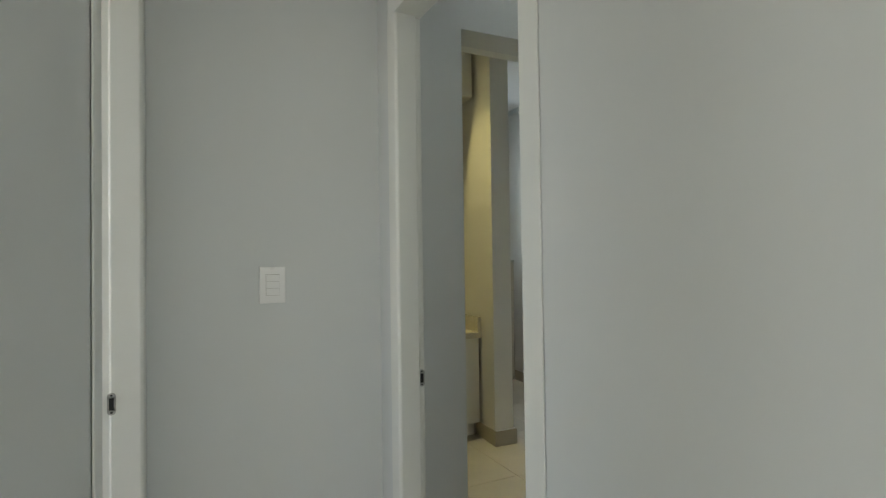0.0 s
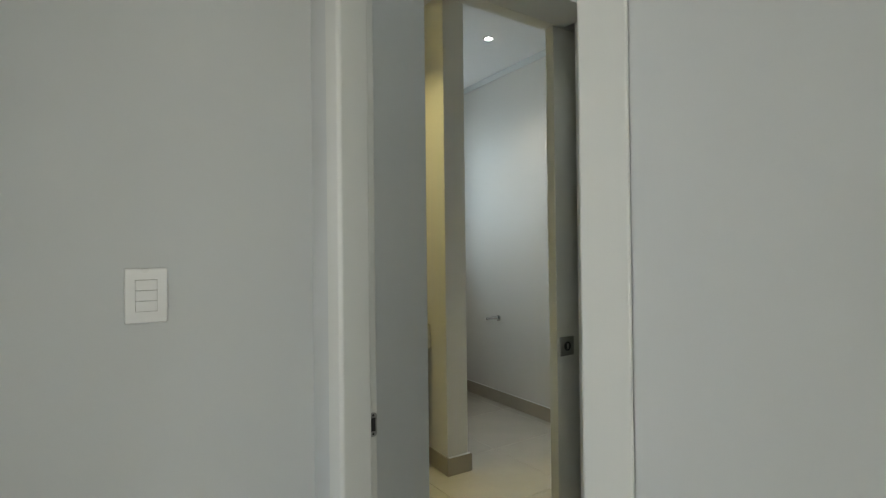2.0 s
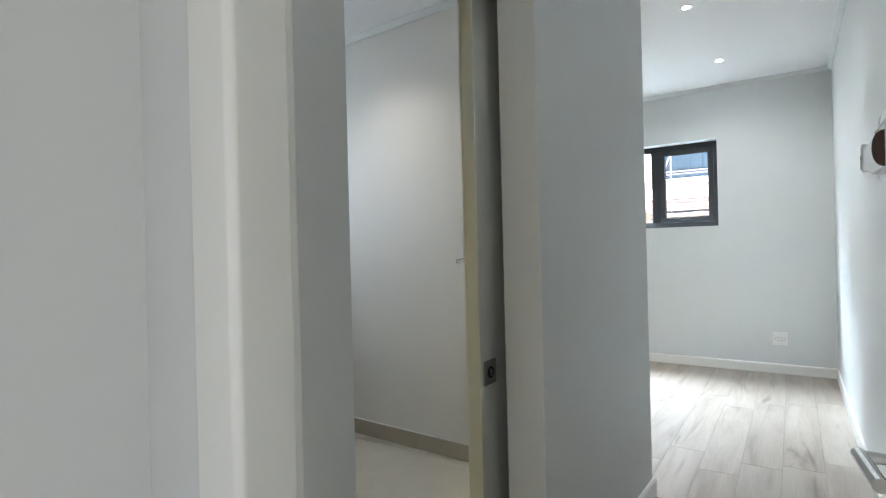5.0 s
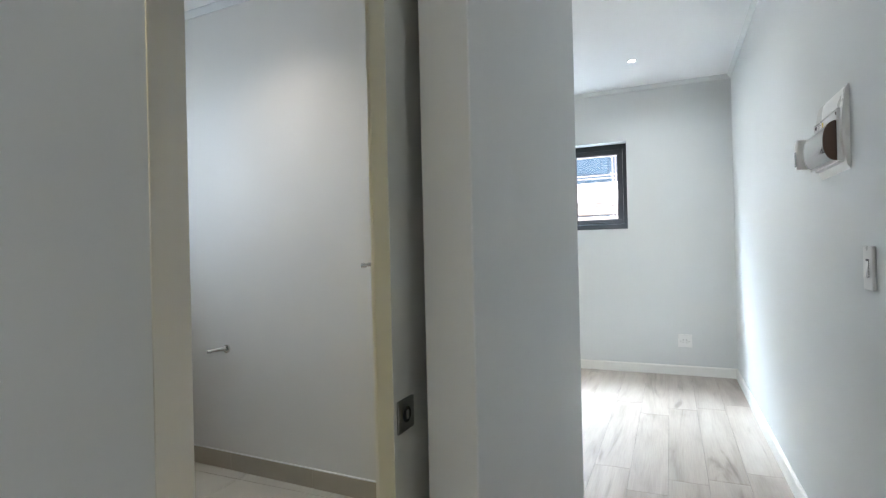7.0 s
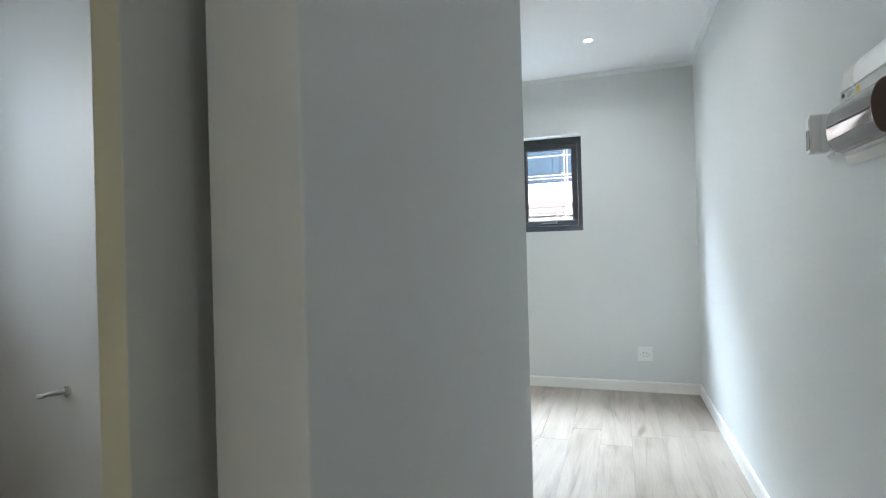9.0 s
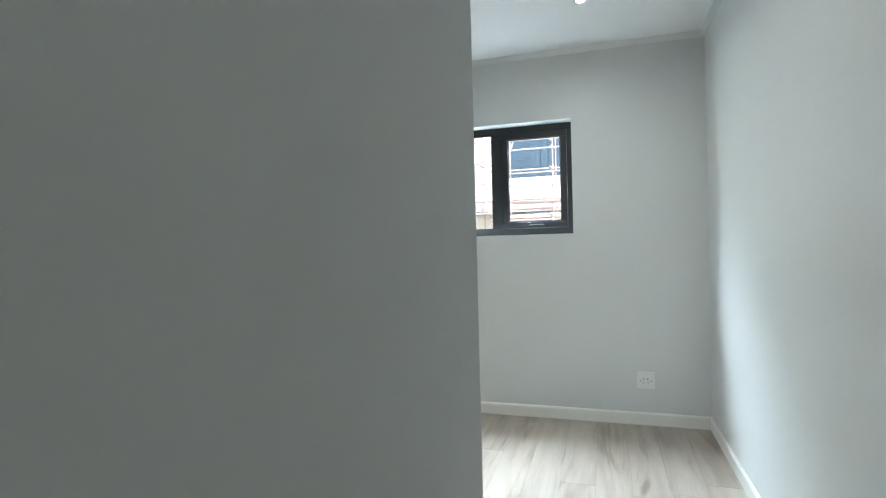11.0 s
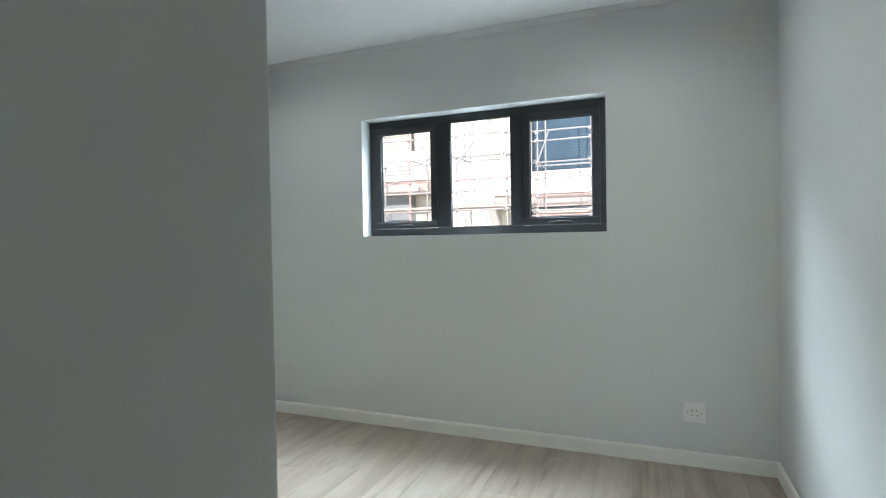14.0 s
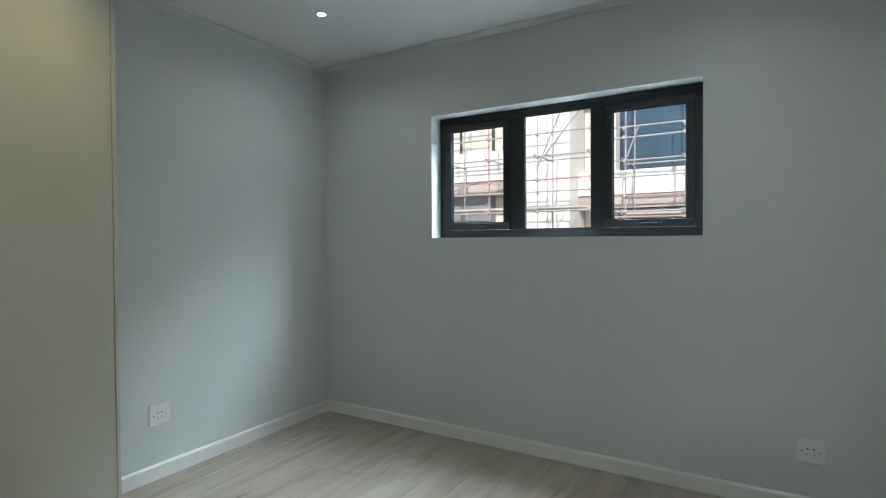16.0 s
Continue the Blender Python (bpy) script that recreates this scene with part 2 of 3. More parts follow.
W0, W1, WZ0, WZ1 = 2.027, 3.745, 1.388, 2.242
structure("wall_window", [(X_WIN, 0.9, -0.1, 6.585, W0, 2.95), (X_WIN, W1, -0.1, 6.585, 5.0, 2.95), (X_WIN, W0, -0.1, 6.585, W1, WZ0), (X_WIN, W0, WZ1, 6.585, W1, 2.95)], PAINT, "pale grey painted plaster wall around the window")
structure("wall_south", [(0.999, 0.9, -0.1, X_WIN, Y_R, 2.95)], PAINT, "pale grey painted passage wall")
structure("wall_north", [(3.34, Y_L, -0.1, X_WIN, 5.0, 2.95)], PAINT, "pale grey painted bedroom wall")

# passage wall with the ensuite opening
EX0, EX1, EH = 1.357, 2.142, 2.15
structure("wall_passage_west", [], PAINT, "pale grey wall end beside the ensuite opening", prisms=[([(0.20, 2.112), (1.105, y_pass(1.105)), (EX0, y_pass(EX0)), (EX0, 2.25), (0.20, 2.25)], -0.1, 2.95, 0)])
structure("wall_passage_head", [], PAINT, "pale grey wall above the ensuite opening", prisms=[([(EX0, y_pass(EX0)), (EX1, y_pass(EX1)), (EX1, 2.25), (EX0, 2.25)], EH, 2.95, 0)])
structure("wall_passage", [], PAINT, "pale grey plaster wall with a rounded free corner", prisms=[([(EX1, y_pass(EX1)), (3.3115, y_pass(3.3115)), (3.3115, 2.222), (2.30, 2.222), (2.30, 2.196), (EX1, 2.196)], -0.1, 2.95, 0.004)])
structure("wall_pocket_inner", [], PAINT_ENS, "thin inner skin of the sliding door pocket", prisms=[([(2.17, 2.312), (3.19, 2.312), (3.19, 2.36), (2.17, 2.36)], -0.1, 2.95, 0)])
structure("wall_ensuite_east", [], PAINT_ENS, "off-white painted ensuite wall", prisms=[([(x_ens(2.222), 2.222), (3.308, 2.222), (3.34, 4.80), (x_ens(4.80), 4.80)], -0.1, 2.95, 0)])
structure("wall_ensuite_north", [(1.0, 4.72, -0.1, 2.32, 5.0, 2.95), (2.95, 4.72, -0.1, 3.34, 5.0, 2.95), (2.32, 4.72, -0.1, 2.95, 5.0, 1.30), (2.32, 4.72, 2.35, 2.95, 5.0, 2.95)], PAINT_ENS, "off-white ensuite wall with a high window opening")
structure("wall_ensuite_west", [(1.0, 2.25, -0.1, 1.15, 4.72, 2.95)], PAINT_ENS, "off-white ensuite wall")
structure("wall_stub", [], PAINT_ENS, "off-white stub wall between vanity and toilet", prisms=[([(2.112, 3.105), (2.250, 3.100), (2.30, 4.72), (2.176, 4.72)], -0.1, 2.95, 0.004)])

# hall walls
DY0, DY1, DH = 1.188, 1.920, 2.070
structure("wall_hall_east", [(0.999, 0.30, -0.1, 1.091, DY0 - 0.03, 2.95), (0.999, DY1 + 0.03, -0.1, 1.091, 2.112, 2.95), (0.999, DY0 - 0.03, DH + 0.03, 1.091, DY1 + 0.03, 2.95), (1.091, 0.30, -0.1, 2.6, 0.9, 2.95)], PAINT, "pale grey hall wall around the bedroom doorway")
LY0, LY1 = 1.13, 1.93
structure("wall_hall_west", [(0.105, 0.30, -0.1, 0.228, LY0 - 0.03, 2.95), (0.105, LY1 + 0.03, -0.1, 0.228, 2.112, 2.95), (0.105, LY0 - 0.03, DH + 0.03, 0.228, LY1 + 0.03, 2.95), (-1.6, 0.30, -0.1, 0.105, 0.45, 2.95)], PAINT, "pale grey hall wall around the guest bathroom doorway")
# lobby added out of view: closes the hall and holds the fill lamps
structure("wall_lobby", [(-1.75, -3.2, -0.1, -1.6, -2.35, 2.95), (-1.75, -0.35, -0.1, -1.6, 0.45, 2.95), (-1.75, -2.35, -0.1, -1.6, -0.35, 0.55), (-1.75, -2.35, 2.35, -1.6, -0.35, 2.95), (2.6, -3.2, -0.1, 2.75, 0.9, 2.95), (-1.6, -3.2, -0.1, -0.7, -3.0, 2.95), (1.7, -3.2, -0.1, 2.6, -3.0, 2.95), (-0.7, -3.2, -0.1, 1.7, -3.0, 0.55), (-0.7, -3.2, 2.35, 1.7, -3.0, 2.95)], PAINT, "added unseen lobby walls with openings at the fill lamps")
structure("wall_guest_bath", [(-1.75, 0.45, -0.1, -1.6, 0.95, 2.95), (-1.75, 2.05, -0.1, -1.6, 4.6, 2.95), (-1.75, 0.95, -0.1, -1.6, 2.05, 0.9), (-1.75, 0.95, 2.2, -1.6, 2.05, 2.95), (-1.6, 4.45, -0.1, 1.0, 4.6, 2.95), (0.85, 2.25, -0.1, 1.0, 4.45, 2.95)], PAINT_ENS, "off-white guest bathroom walls")

structure("ceiling_bedroom", [(1.105, 0.9, H, X_WIN, 2.222, H + 0.1), (3.308, 2.222, H + 0.0, X_WIN, Y_L, H + 0.1)], CEIL, "smooth white painted ceiling")
structure("ceiling_ensuite", [(1.15, 2.36, HE, 3.30, 4.72, HE + 0.08), (1.15, 2.25, HE, 3.19, 2.36, HE + 0.08)], CEIL, "smooth white painted ensuite ceiling")
structure("ceiling_hall", [(-1.6, -3.0, H, 0.999, 2.112, H + 0.1), (0.999, -3.0, H, 2.6, 0.9, H + 0.1)], CEIL, "smooth white painted hall ceiling")
structure("ceiling_guest_bath", [(-1.6, 2.25, HE, 0.85, 4.45, HE + 0.08)], CEIL, "smooth white guest bathroom ceiling")
# overhangs added out of view to keep sun off the west and south openings
structure("roof", [(-4.4, -4.2, 2.95, 6.585, 5.0, 3.1)], F_BEAM, "flat concrete roof slab, unseen overhangs added to block sun")
structure("floor_hall", [(-1.6, -3.0, -0.1, 0.999, 2.112, 0.0), (0.999, -3.0, -0.1, 2.6, 0.9, 0.0)], TILE, "cream tiled hall floor")
structure("floor_guest_bath", [(-1.6, 2.25, -0.1, 0.85, 4.45, 0.0)], TILE, "cream tiled guest bathroom floor")


def cornice(name, runs, z, label):
    """A small splayed cornice strip under the ceiling; each run is two ends on the wall and the way into the room."""
    bm = bmesh.new()
    for (ax, ay), (bx, by), (nx, ny) in runs:
        prof = [(0.0, 0.0), (0.0, -0.034), (0.006, -0.034), (0.030, -0.006), (0.030, 0.0)]
        rings = [[bm.verts.new((px + nx * d, py + ny * d, z + dz)) for d, dz in prof] for px, py in ((ax, ay), (bx, by))]
        for i in range(5):
            bm.faces.new((rings[0][i], rings[0][(i + 1) % 5], rings[1][(i + 1) % 5], rings[1][i]))
        bm.faces.new(rings[0])
        bm.faces.new(rings[1][::-1])
    bmesh.ops.recalc_face_normals(bm, faces=bm.faces[:])
    # wall grey instead of ceiling white: the darker tone imitates a shadow line
    tagged(new(name, mesh(name, bm, PAINT)), label, "trim", kind="structure")


cornice("trim_cornice_bedroom", [((X_WIN, Y_R), (X_WIN, Y_L), (-1, 0)), ((1.105, Y_R), (X_WIN, Y_R), (0, 1)), ((4.46, Y_L), (X_WIN, Y_L), (0, -1))], H, "small splayed cornice, greyed as a shadow line")
cornice("trim_cornice_ensuite", [((x_ens(2.37), 2.37), (x_ens(4.72), 4.72), (-1, 0)), ((2.30, 4.72), (3.25, 4.72), (0, -1))], HE, "small splayed ensuite cornice, greyed as a shadow line")


def skirting(name, plan_runs, height, thick, material, label):
    bm = bmesh.new()
    for (ax, ay), (bx, by), (nx, ny) in plan_runs:
        prof = [(0.0, 0.0), (thick, 0.0), (thick, height - 0.012), (thick - 0.006, height - 0.002), (0.0, height)]
        rings = [[bm.verts.new((px + nx * d, py + ny * d, dz)) for d, dz in prof] for px, py in ((ax, ay), (bx, by))]
        for i in range(5):
            bm.faces.new((rings[0][i], rings[0][(i + 1) % 5], rings[1][(i + 1) % 5], rings[1][i]))
        bm.faces.new(rings[0])
        bm.faces.new(rings[1][::-1])
    bmesh.ops.recalc_face_normals(bm, faces=bm.faces[:])
    tagged(new(name, mesh(name, bm, material)), label, "baseboard", kind="structure")


skirting("baseboard_bedroom", [((X_WIN, Y_R), (X_WIN, Y_L), (-1, 0)), ((1.22, Y_R), (X_WIN, Y_R), (0, 1)), ((4.46, Y_L), (X_WIN, Y_L), (0, -1)), ((EX1, y_pass(EX1)), (3.3265, y_pass(3.3265)), (0, -1)), ((3.3115, 2.012), (3.3115, 2.222), (1, 0))], 0.088, 0.015, SKIRT, "white painted skirting board")


# ---- windows ----
def bedroom_window():
    w = thing("window_1", pose(6.485, 0, 0), "charcoal aluminium window with three panes, closed", "window", kind="structure")
    x0, x1 = 0.0, 0.055
    bm = bmesh.new()
    y0, y1, z0, z1 = W0 + 0.001, W1 - 0.001, WZ0 + 0.001, WZ1 - 0.001
    for b in ((x0, y0, z0, x1, y1, z0 + 0.050), (x0, y0, z1 - 0.053, x1, y1, z1), (x0, y0, z0 + 0.050, x1, y0 + 0.042, z1 - 0.053), (x0, y1 - 0.050, z0 + 0.050, x1, y1, z1 - 0.053),
              (x0, 2.572, z0 + 0.050, x1, 2.654, z1 - 0.053), (x0, 3.101, z0 + 0.050, x1, 3.197, z1 - 0.053)):
        add_box(bm, *b, bevel=0.003)
    part("window_frame", bm, ALU, w)
    for ya, yb in ((2.072, 2.570), (3.199, 3.692)):
        bm = bmesh.new()
        za, zb = z0 + 0.052, z1 - 0.055
        s = 0.046
        for b in ((-0.012, ya, za, 0.030, yb, za + s), (-0.012, ya, zb - s, 0.030, yb, zb), (-0.012, ya, za + s, 0.030, ya + s, zb - s), (-0.012, yb - s, za + s, 0.030, yb, zb - s)):
            add_box(bm, *b, bevel=0.004)
        sash = part("sash", bm, ALU, w, "opening sash with a bottom handle")
        p = box_part("pane", (0.010, ya + s - 0.004, za + s - 0.004, 0.016, yb - s + 0.004, zb - s + 0.004), GLASS, sash)
        p.visible_shadow = False
        yc = (ya + yb) / 2
        bm = bmesh.new()
        add_box(bm, -0.022, yc - 0.075, za + 0.008, -0.012, yc + 0.075, za + 0.024, bevel=0.004)
        add_box(bm, -0.048, yc - 0.060, za + 0.012, -0.034, yc + 0.035, za + 0.026, bevel=0.005)
        add_box(bm, -0.036, yc + 0.010, za + 0.010, -0.020, yc + 0.036, za + 0.024, bevel=0.004)
        part("handle", bm, GASKET, sash, "black window handle")
    p = box_part("pane", (0.012, 2.652, z0 + 0.048, 0.018, 3.103, z1 - 0.051), GLASS, w)
    p.visible_shadow = False
    bm = bmesh.new()
    for ya, yb in ((2.118, 2.524), (2.654, 3.101), (3.245, 3.646)):
        fixed = 2.6 < ya < 3.0
        za, zb = (z0 + 0.050, z1 - 0.053) if fixed else (z0 + 0.098, z1 - 0.101)
        for b in ((0.004, ya, za, 0.009, yb, za + 0.006), (0.004, ya, zb - 0.006, 0.009, yb, zb), (0.004, ya, za, 0.009, ya + 0.006, zb), (0.004, yb - 0.006, za, 0.009, yb, zb)):
            add_box(bm, *b)
    part("gasket", bm, GASKET, w)


bedroom_window()


def small_window(name, x0, x1, z0, z1, y, label):
    w = thing(name, pose(0, y, 0), label, "window", kind="structure")
    bm = bmesh.new()
    for b in ((x0, 0, z0, x1, 0.05, z0 + 0.05), (x0, 0, z1 - 0.05, x1, 0.05, z1), (x0, 0, z0 + 0.05, x0 + 0.05, 0.05, z1 - 0.05), (x1 - 0.05, 0, z0 + 0.05, x1, 0.05, z1 - 0.05)):
        add_box(bm, *b, bevel=0.003)
    part("window_frame", bm, ALU, w)
    p = box_part("pane", (x0 + 0.048, 0.02, z0 + 0.048, x1 - 0.048, 0.026, z1 - 0.048), GLASS, w)
    p.visible_shadow = False


small_window("window_2", 2.321, 2.949, 1.301, 2.349, 4.85, "charcoal aluminium ensuite window")
# unseen window added in the lobby opening behind the fill lamp
small_window("window_3", -0.699, 1.699, 0.551, 2.349, -3.15, "added unseen lobby window, charcoal aluminium")


# ---- door frames and doors ----
def door_frame(name, x_face, into, y0, y1, z, label):
    """Pressed steel frame: architrave on the hall face, reveal with a rebate; into is +1 or -1 along x."""
    f = thing(name, pose(x_face, 0, 0), label, "door frame", kind="structure")
    d = 0.100

    def piece(nm, prof_y, s):
        bm = bmesh.new()
        plan = [(-0.005 * into, prof_y + s * 0.076), (-0.005 * into, prof_y + s * 0.008), (0.003 * into, prof_y), (0.075 * into, prof_y), (0.079 * into, prof_y + s * 0.018), (d * into, prof_y + s * 0.018), (d * into, prof_y + s * 0.076), (0.0935 * into, prof_y + s * 0.076), (0.0935 * into, prof_y + s * 0.028), (-0.001 * into, prof_y + s * 0.028), (-0.001 * into, prof_y + s * 0.076)]
        add_prism(bm, plan, 0.0, z, 0.003)
        part(nm, bm, FRAME, f)

    piece("jamb", y1, 1)
    piece("jamb", y0, -1)
    bm = bmesh.new()
    a, b = sorted((-0.005 * into, -0.002 * into))
    add_box(bm, a, y0 - 0.070, z, b, y1 + 0.070, z + 0.070, bevel=0.003)
    a, b = sorted((-0.002 * into, d * into))
    add_box(bm, a, y0 - 0.028, z, b, y1 + 0.028, z + 0.028, bevel=0.003)
    part("head", bm, FRAME, f)
    return f


def strike(parent, x, y, z):
    bm = bmesh.new()
    add_box(bm, x - 0.0105, y - 0.002, z - 0.020, x + 0.0105, y, z + 0.020, bevel=0.0008)
    for s in (-1, 1):
        bmesh.ops.create_cone(bm, cap_ends=True, segments=20, radius1=0.0105, radius2=0.0105, depth=0.002, matrix=Matrix.Translation((x, y - 0.001, z + s * 0.020)) @ Matrix.Rotation(radians(90), 4, "X"))
    s = part("strike_plate", bm, STEEL, parent, "steel strike plate, latch hole painted as dark shade")
    # dark plate on the steel paints the shade inside the latch hole
    box_part("latch_hole_shade", (x - 0.0055, y - 0.0034, z - 0.016, x + 0.0055, y - 0.0022, z + 0.016), DARK, s)
    bm = bmesh.new()
    for d in (-1, 1):
        bmesh.ops.create_cone(bm, cap_ends=True, segments=10, radius1=0.003, radius2=0.0025, depth=0.0015, matrix=Matrix.Translation((x, y - 0.0026, z + d * 0.0235)) @ Matrix.Rotation(radians(90), 4, "X"))
    part("screws", bm, DARK, s)


FR = door_frame("door_frame_1", 0.999, 1, DY0, DY1, DH, "white pressed steel bedroom door frame with strike plate")
strike(FR, 0.0885, DY1 + 0.018, 0.786)
FL = door_frame("door_frame_2", 0.228, -1, LY0, LY1, DH, "white pressed steel bathroom door frame with strike plate")
strike(FL, -0.073, LY1 , 0.823)

# open bedroom door, swung against the passage wall
DA = 7.2
door = thing("door_1", pose(1.108, 1.196, 0.0, 0, 0, DA), "white satin flush door with chrome lever, open against passage wall", "door")
bm = bmesh.new()
add_box(bm, 0.0, -0.040, 0.008, 0.728, 0.0, 2.055, bevel=0.002)
part("leaf", bm, DOORW, door)


def lever(parent, x, z):
    bm = bmesh.new()
    add_box(bm, x - 0.026, 0.0, z - 0.028, x + 0.026, 0.009, z + 0.028, bevel=0.002)
    rose = part("rose", bm, CHROME, parent, "square chrome rose")
    bm = bmesh.new()
    add_tube(bm, (x, 0.009, z), (x, 0.016, z), 0.013)
    add_tube(bm, (x, 0.014, z), (x, 0.062, z), 0.0085, 0.011)
    add_tube(bm, (x + 0.012, 0.062, z), (x - 0.115, 0.062, z - 0.002), 0.0115)
    part("lever_handle", bm, CHROME, rose, "round chrome lever", smooth=True)
    bm = bmesh.new()
    add_box(bm, x - 0.026, 0.0, z - 0.105, x + 0.026, 0.008, z - 0.050, bevel=0.002)
    part("escutcheon", bm, CHROME, parent, "square chrome key escutcheon")


lever(door, 0.672, 0.862)
for z in (0.25, 1.05, 1.85):
    tube_part("hinge", (-0.004, 0.004, z - 0.05), (-0.004, 0.004, z + 0.05), 0.006, STEEL, door)

# sliding door of the ensuite, mostly inside its pocket
slide = thing("sliding_door", pose(2.076, 2.238, 0), "cream sliding door pushed into its wall pocket, flush pull", "door")
bm = bmesh.new()
add_box(bm, 0.0, 0.012, 0.010, 0.86, 0.056, 2.145, bevel=0.002)
part("leaf", bm, SLIDE, slide)
bm = bmesh.new()
add_box(bm, 0.014, 0.007, 0.786, 0.094, 0.0125, 0.864, bevel=0.0015)
pull = part("flush_pull", bm, STEEL, slide, "brushed steel flush pull plate")
# flat dark disc, colour in place of the recess's shade
bm = bmesh.new()
bmesh.ops.create_cone(bm, cap_ends=True, segments=24, radius1=0.019, radius2=0.019, depth=0.002, matrix=Matrix.Translation((0.055, 0.0062, 0.825)) @ Matrix.Rotation(radians(90), 4, "X"))
part("recess", bm, DARK, pull, "round finger recess, its shade painted dark")
bm = bmesh.new()
add_box(bm, 0.050, 0.002, 0.814, 0.060, 0.006, 0.836, bevel=0.002)
part("turn_knob", bm, STEEL, pull)
structure("trim_pocket_track", [(EX0 + 0.002, 2.251, EH, EX1 + 0.9, 2.310, EH + 0.06)], FRAME, "white sliding door track cover")


# ---- electrical fittings ----
def plate_bm(w, h, d, bevel=0.003):
    bm = bmesh.new()
    add_box(bm, -w / 2, -d, -h / 2, w / 2, 0.0, h / 2, bevel=bevel)
    return bm


def switch(m, rockers, w, h, label):
    s = thing("light_switch", m, label, "light switch")
    part("cover_plate", plate_bm(w, h, 0.009), PLASTIC, s)
    rw, rh = w * 0.50, h * 0.19
    # grey backing painted as the shade round the rockers
    box_part("rocker_gap_shade", (-rw / 2 - 0.0005, -0.0095, -rockers * rh / 2 - 0.0005, rw / 2 + 0.0005, -0.0088, rockers * rh / 2 + 0.0005), GROUT, s)
    for i in range(rockers):
        z = (i - (rockers - 1) / 2) * rh
        box_part("rocker", (-rw / 2, -0.0125, z - rh / 2 + 0.0003, rw / 2, -0.0088, z + rh / 2 - 0.0003), PLASTIC, s, bevel=0.001)
    return s


switch(pose(0.606, 2.112, 1.126), 3, 0.086, 0.125, "white plastic three-gang light switch on the hall wall")
sw = thing("light_switch", pose(2.893, Y_R, 1.138, 0, 0, 180), "white plastic single rocker light switch on passage wall", "light switch")
part("cover_plate", plate_bm(0.076, 0.128, 0.010), PLASTIC, sw)
# ink-dark backing painted as the shade round the rocker
box_part("rocker_gap_shade", (-0.0125, -0.0108, -0.027, 0.0125, -0.0098, 0.027), INK, sw)
bm = bmesh.new()
vs = [bm.verts.new(p) for p in ((-0.0115, -0.010, -0.026), (-0.0115, -0.018, -0.026), (-0.0115, -0.010, 0.026), (0.0115, -0.010, -0.026), (0.0115, -0.018, -0.026), (0.0115, -0.010, 0.026))]
for f in ((0, 1, 2), (3, 5, 4), (0, 3, 4, 1), (1, 4, 5, 2), (0, 2, 5, 3)):
    bm.faces.new([vs[i] for i in f])
bmesh.ops.recalc_face_normals(bm, faces=bm.faces[:])
part("rocker", bm, PLASTIC, sw)


def socket(m, label):
    s = thing("wall_socket", m, label, "wall socket", group="double sockets in the bedroom")
    part("cover_plate", plate_bm(0.120, 0.120, 0.009), PLASTIC, s)
    # near-black discs paint the shade inside the pin holes
    for x, z, r in ((-0.013, 0.010, 0.0042), (0.013, 0.010, 0.0042), (-0.036, -0.004, 0.0034), (-0.015, -0.017, 0.0034), (0.015, -0.017, 0.0034), (0.036, -0.004, 0.0034)):
        bm = bmesh.new()
        bmesh.ops.create_cone(bm, cap_ends=True, segments=12, radius1=r, radius2=r, depth=0.001, matrix=Matrix.Translation((x, -0.0092, z)) @ Matrix.Rotation(radians(90), 4, "X"))
        part("pin_hole_shade", bm, DARK, s)
    for x in (-0.040, 0.040):
        box_part("rocker", (x - 0.011, -0.0115, 0.026, x + 0.011, -0.0088, 0.038), PLASTIC, s, bevel=0.001)
    return s


socket(pose(X_WIN, 1.548, 0.320, 0, 0, -90), "white plastic double wall socket on the window wall")
socket(pose(4.973, Y_L, 0.372), "white plastic double wall socket beside the wardrobe")


def loft_x(prof, x0, x1, caps):
    bm = bmesh.new()
    ends = [[bm.verts.new((x, y, z)) for y, z in prof] for x in (x0, x1)]
    m = len(prof)
    for i in range(m):
        bm.faces.new((ends[0][i], ends[0][(i + 1) % m], ends[1][(i + 1) % m], ends[1][i]))
    if caps:
        bm.faces.new(ends[0])
        bm.faces.new(ends[1][::-1])
    bmesh.ops.recalc_face_normals(bm, faces=bm.faces[:])
    return bm


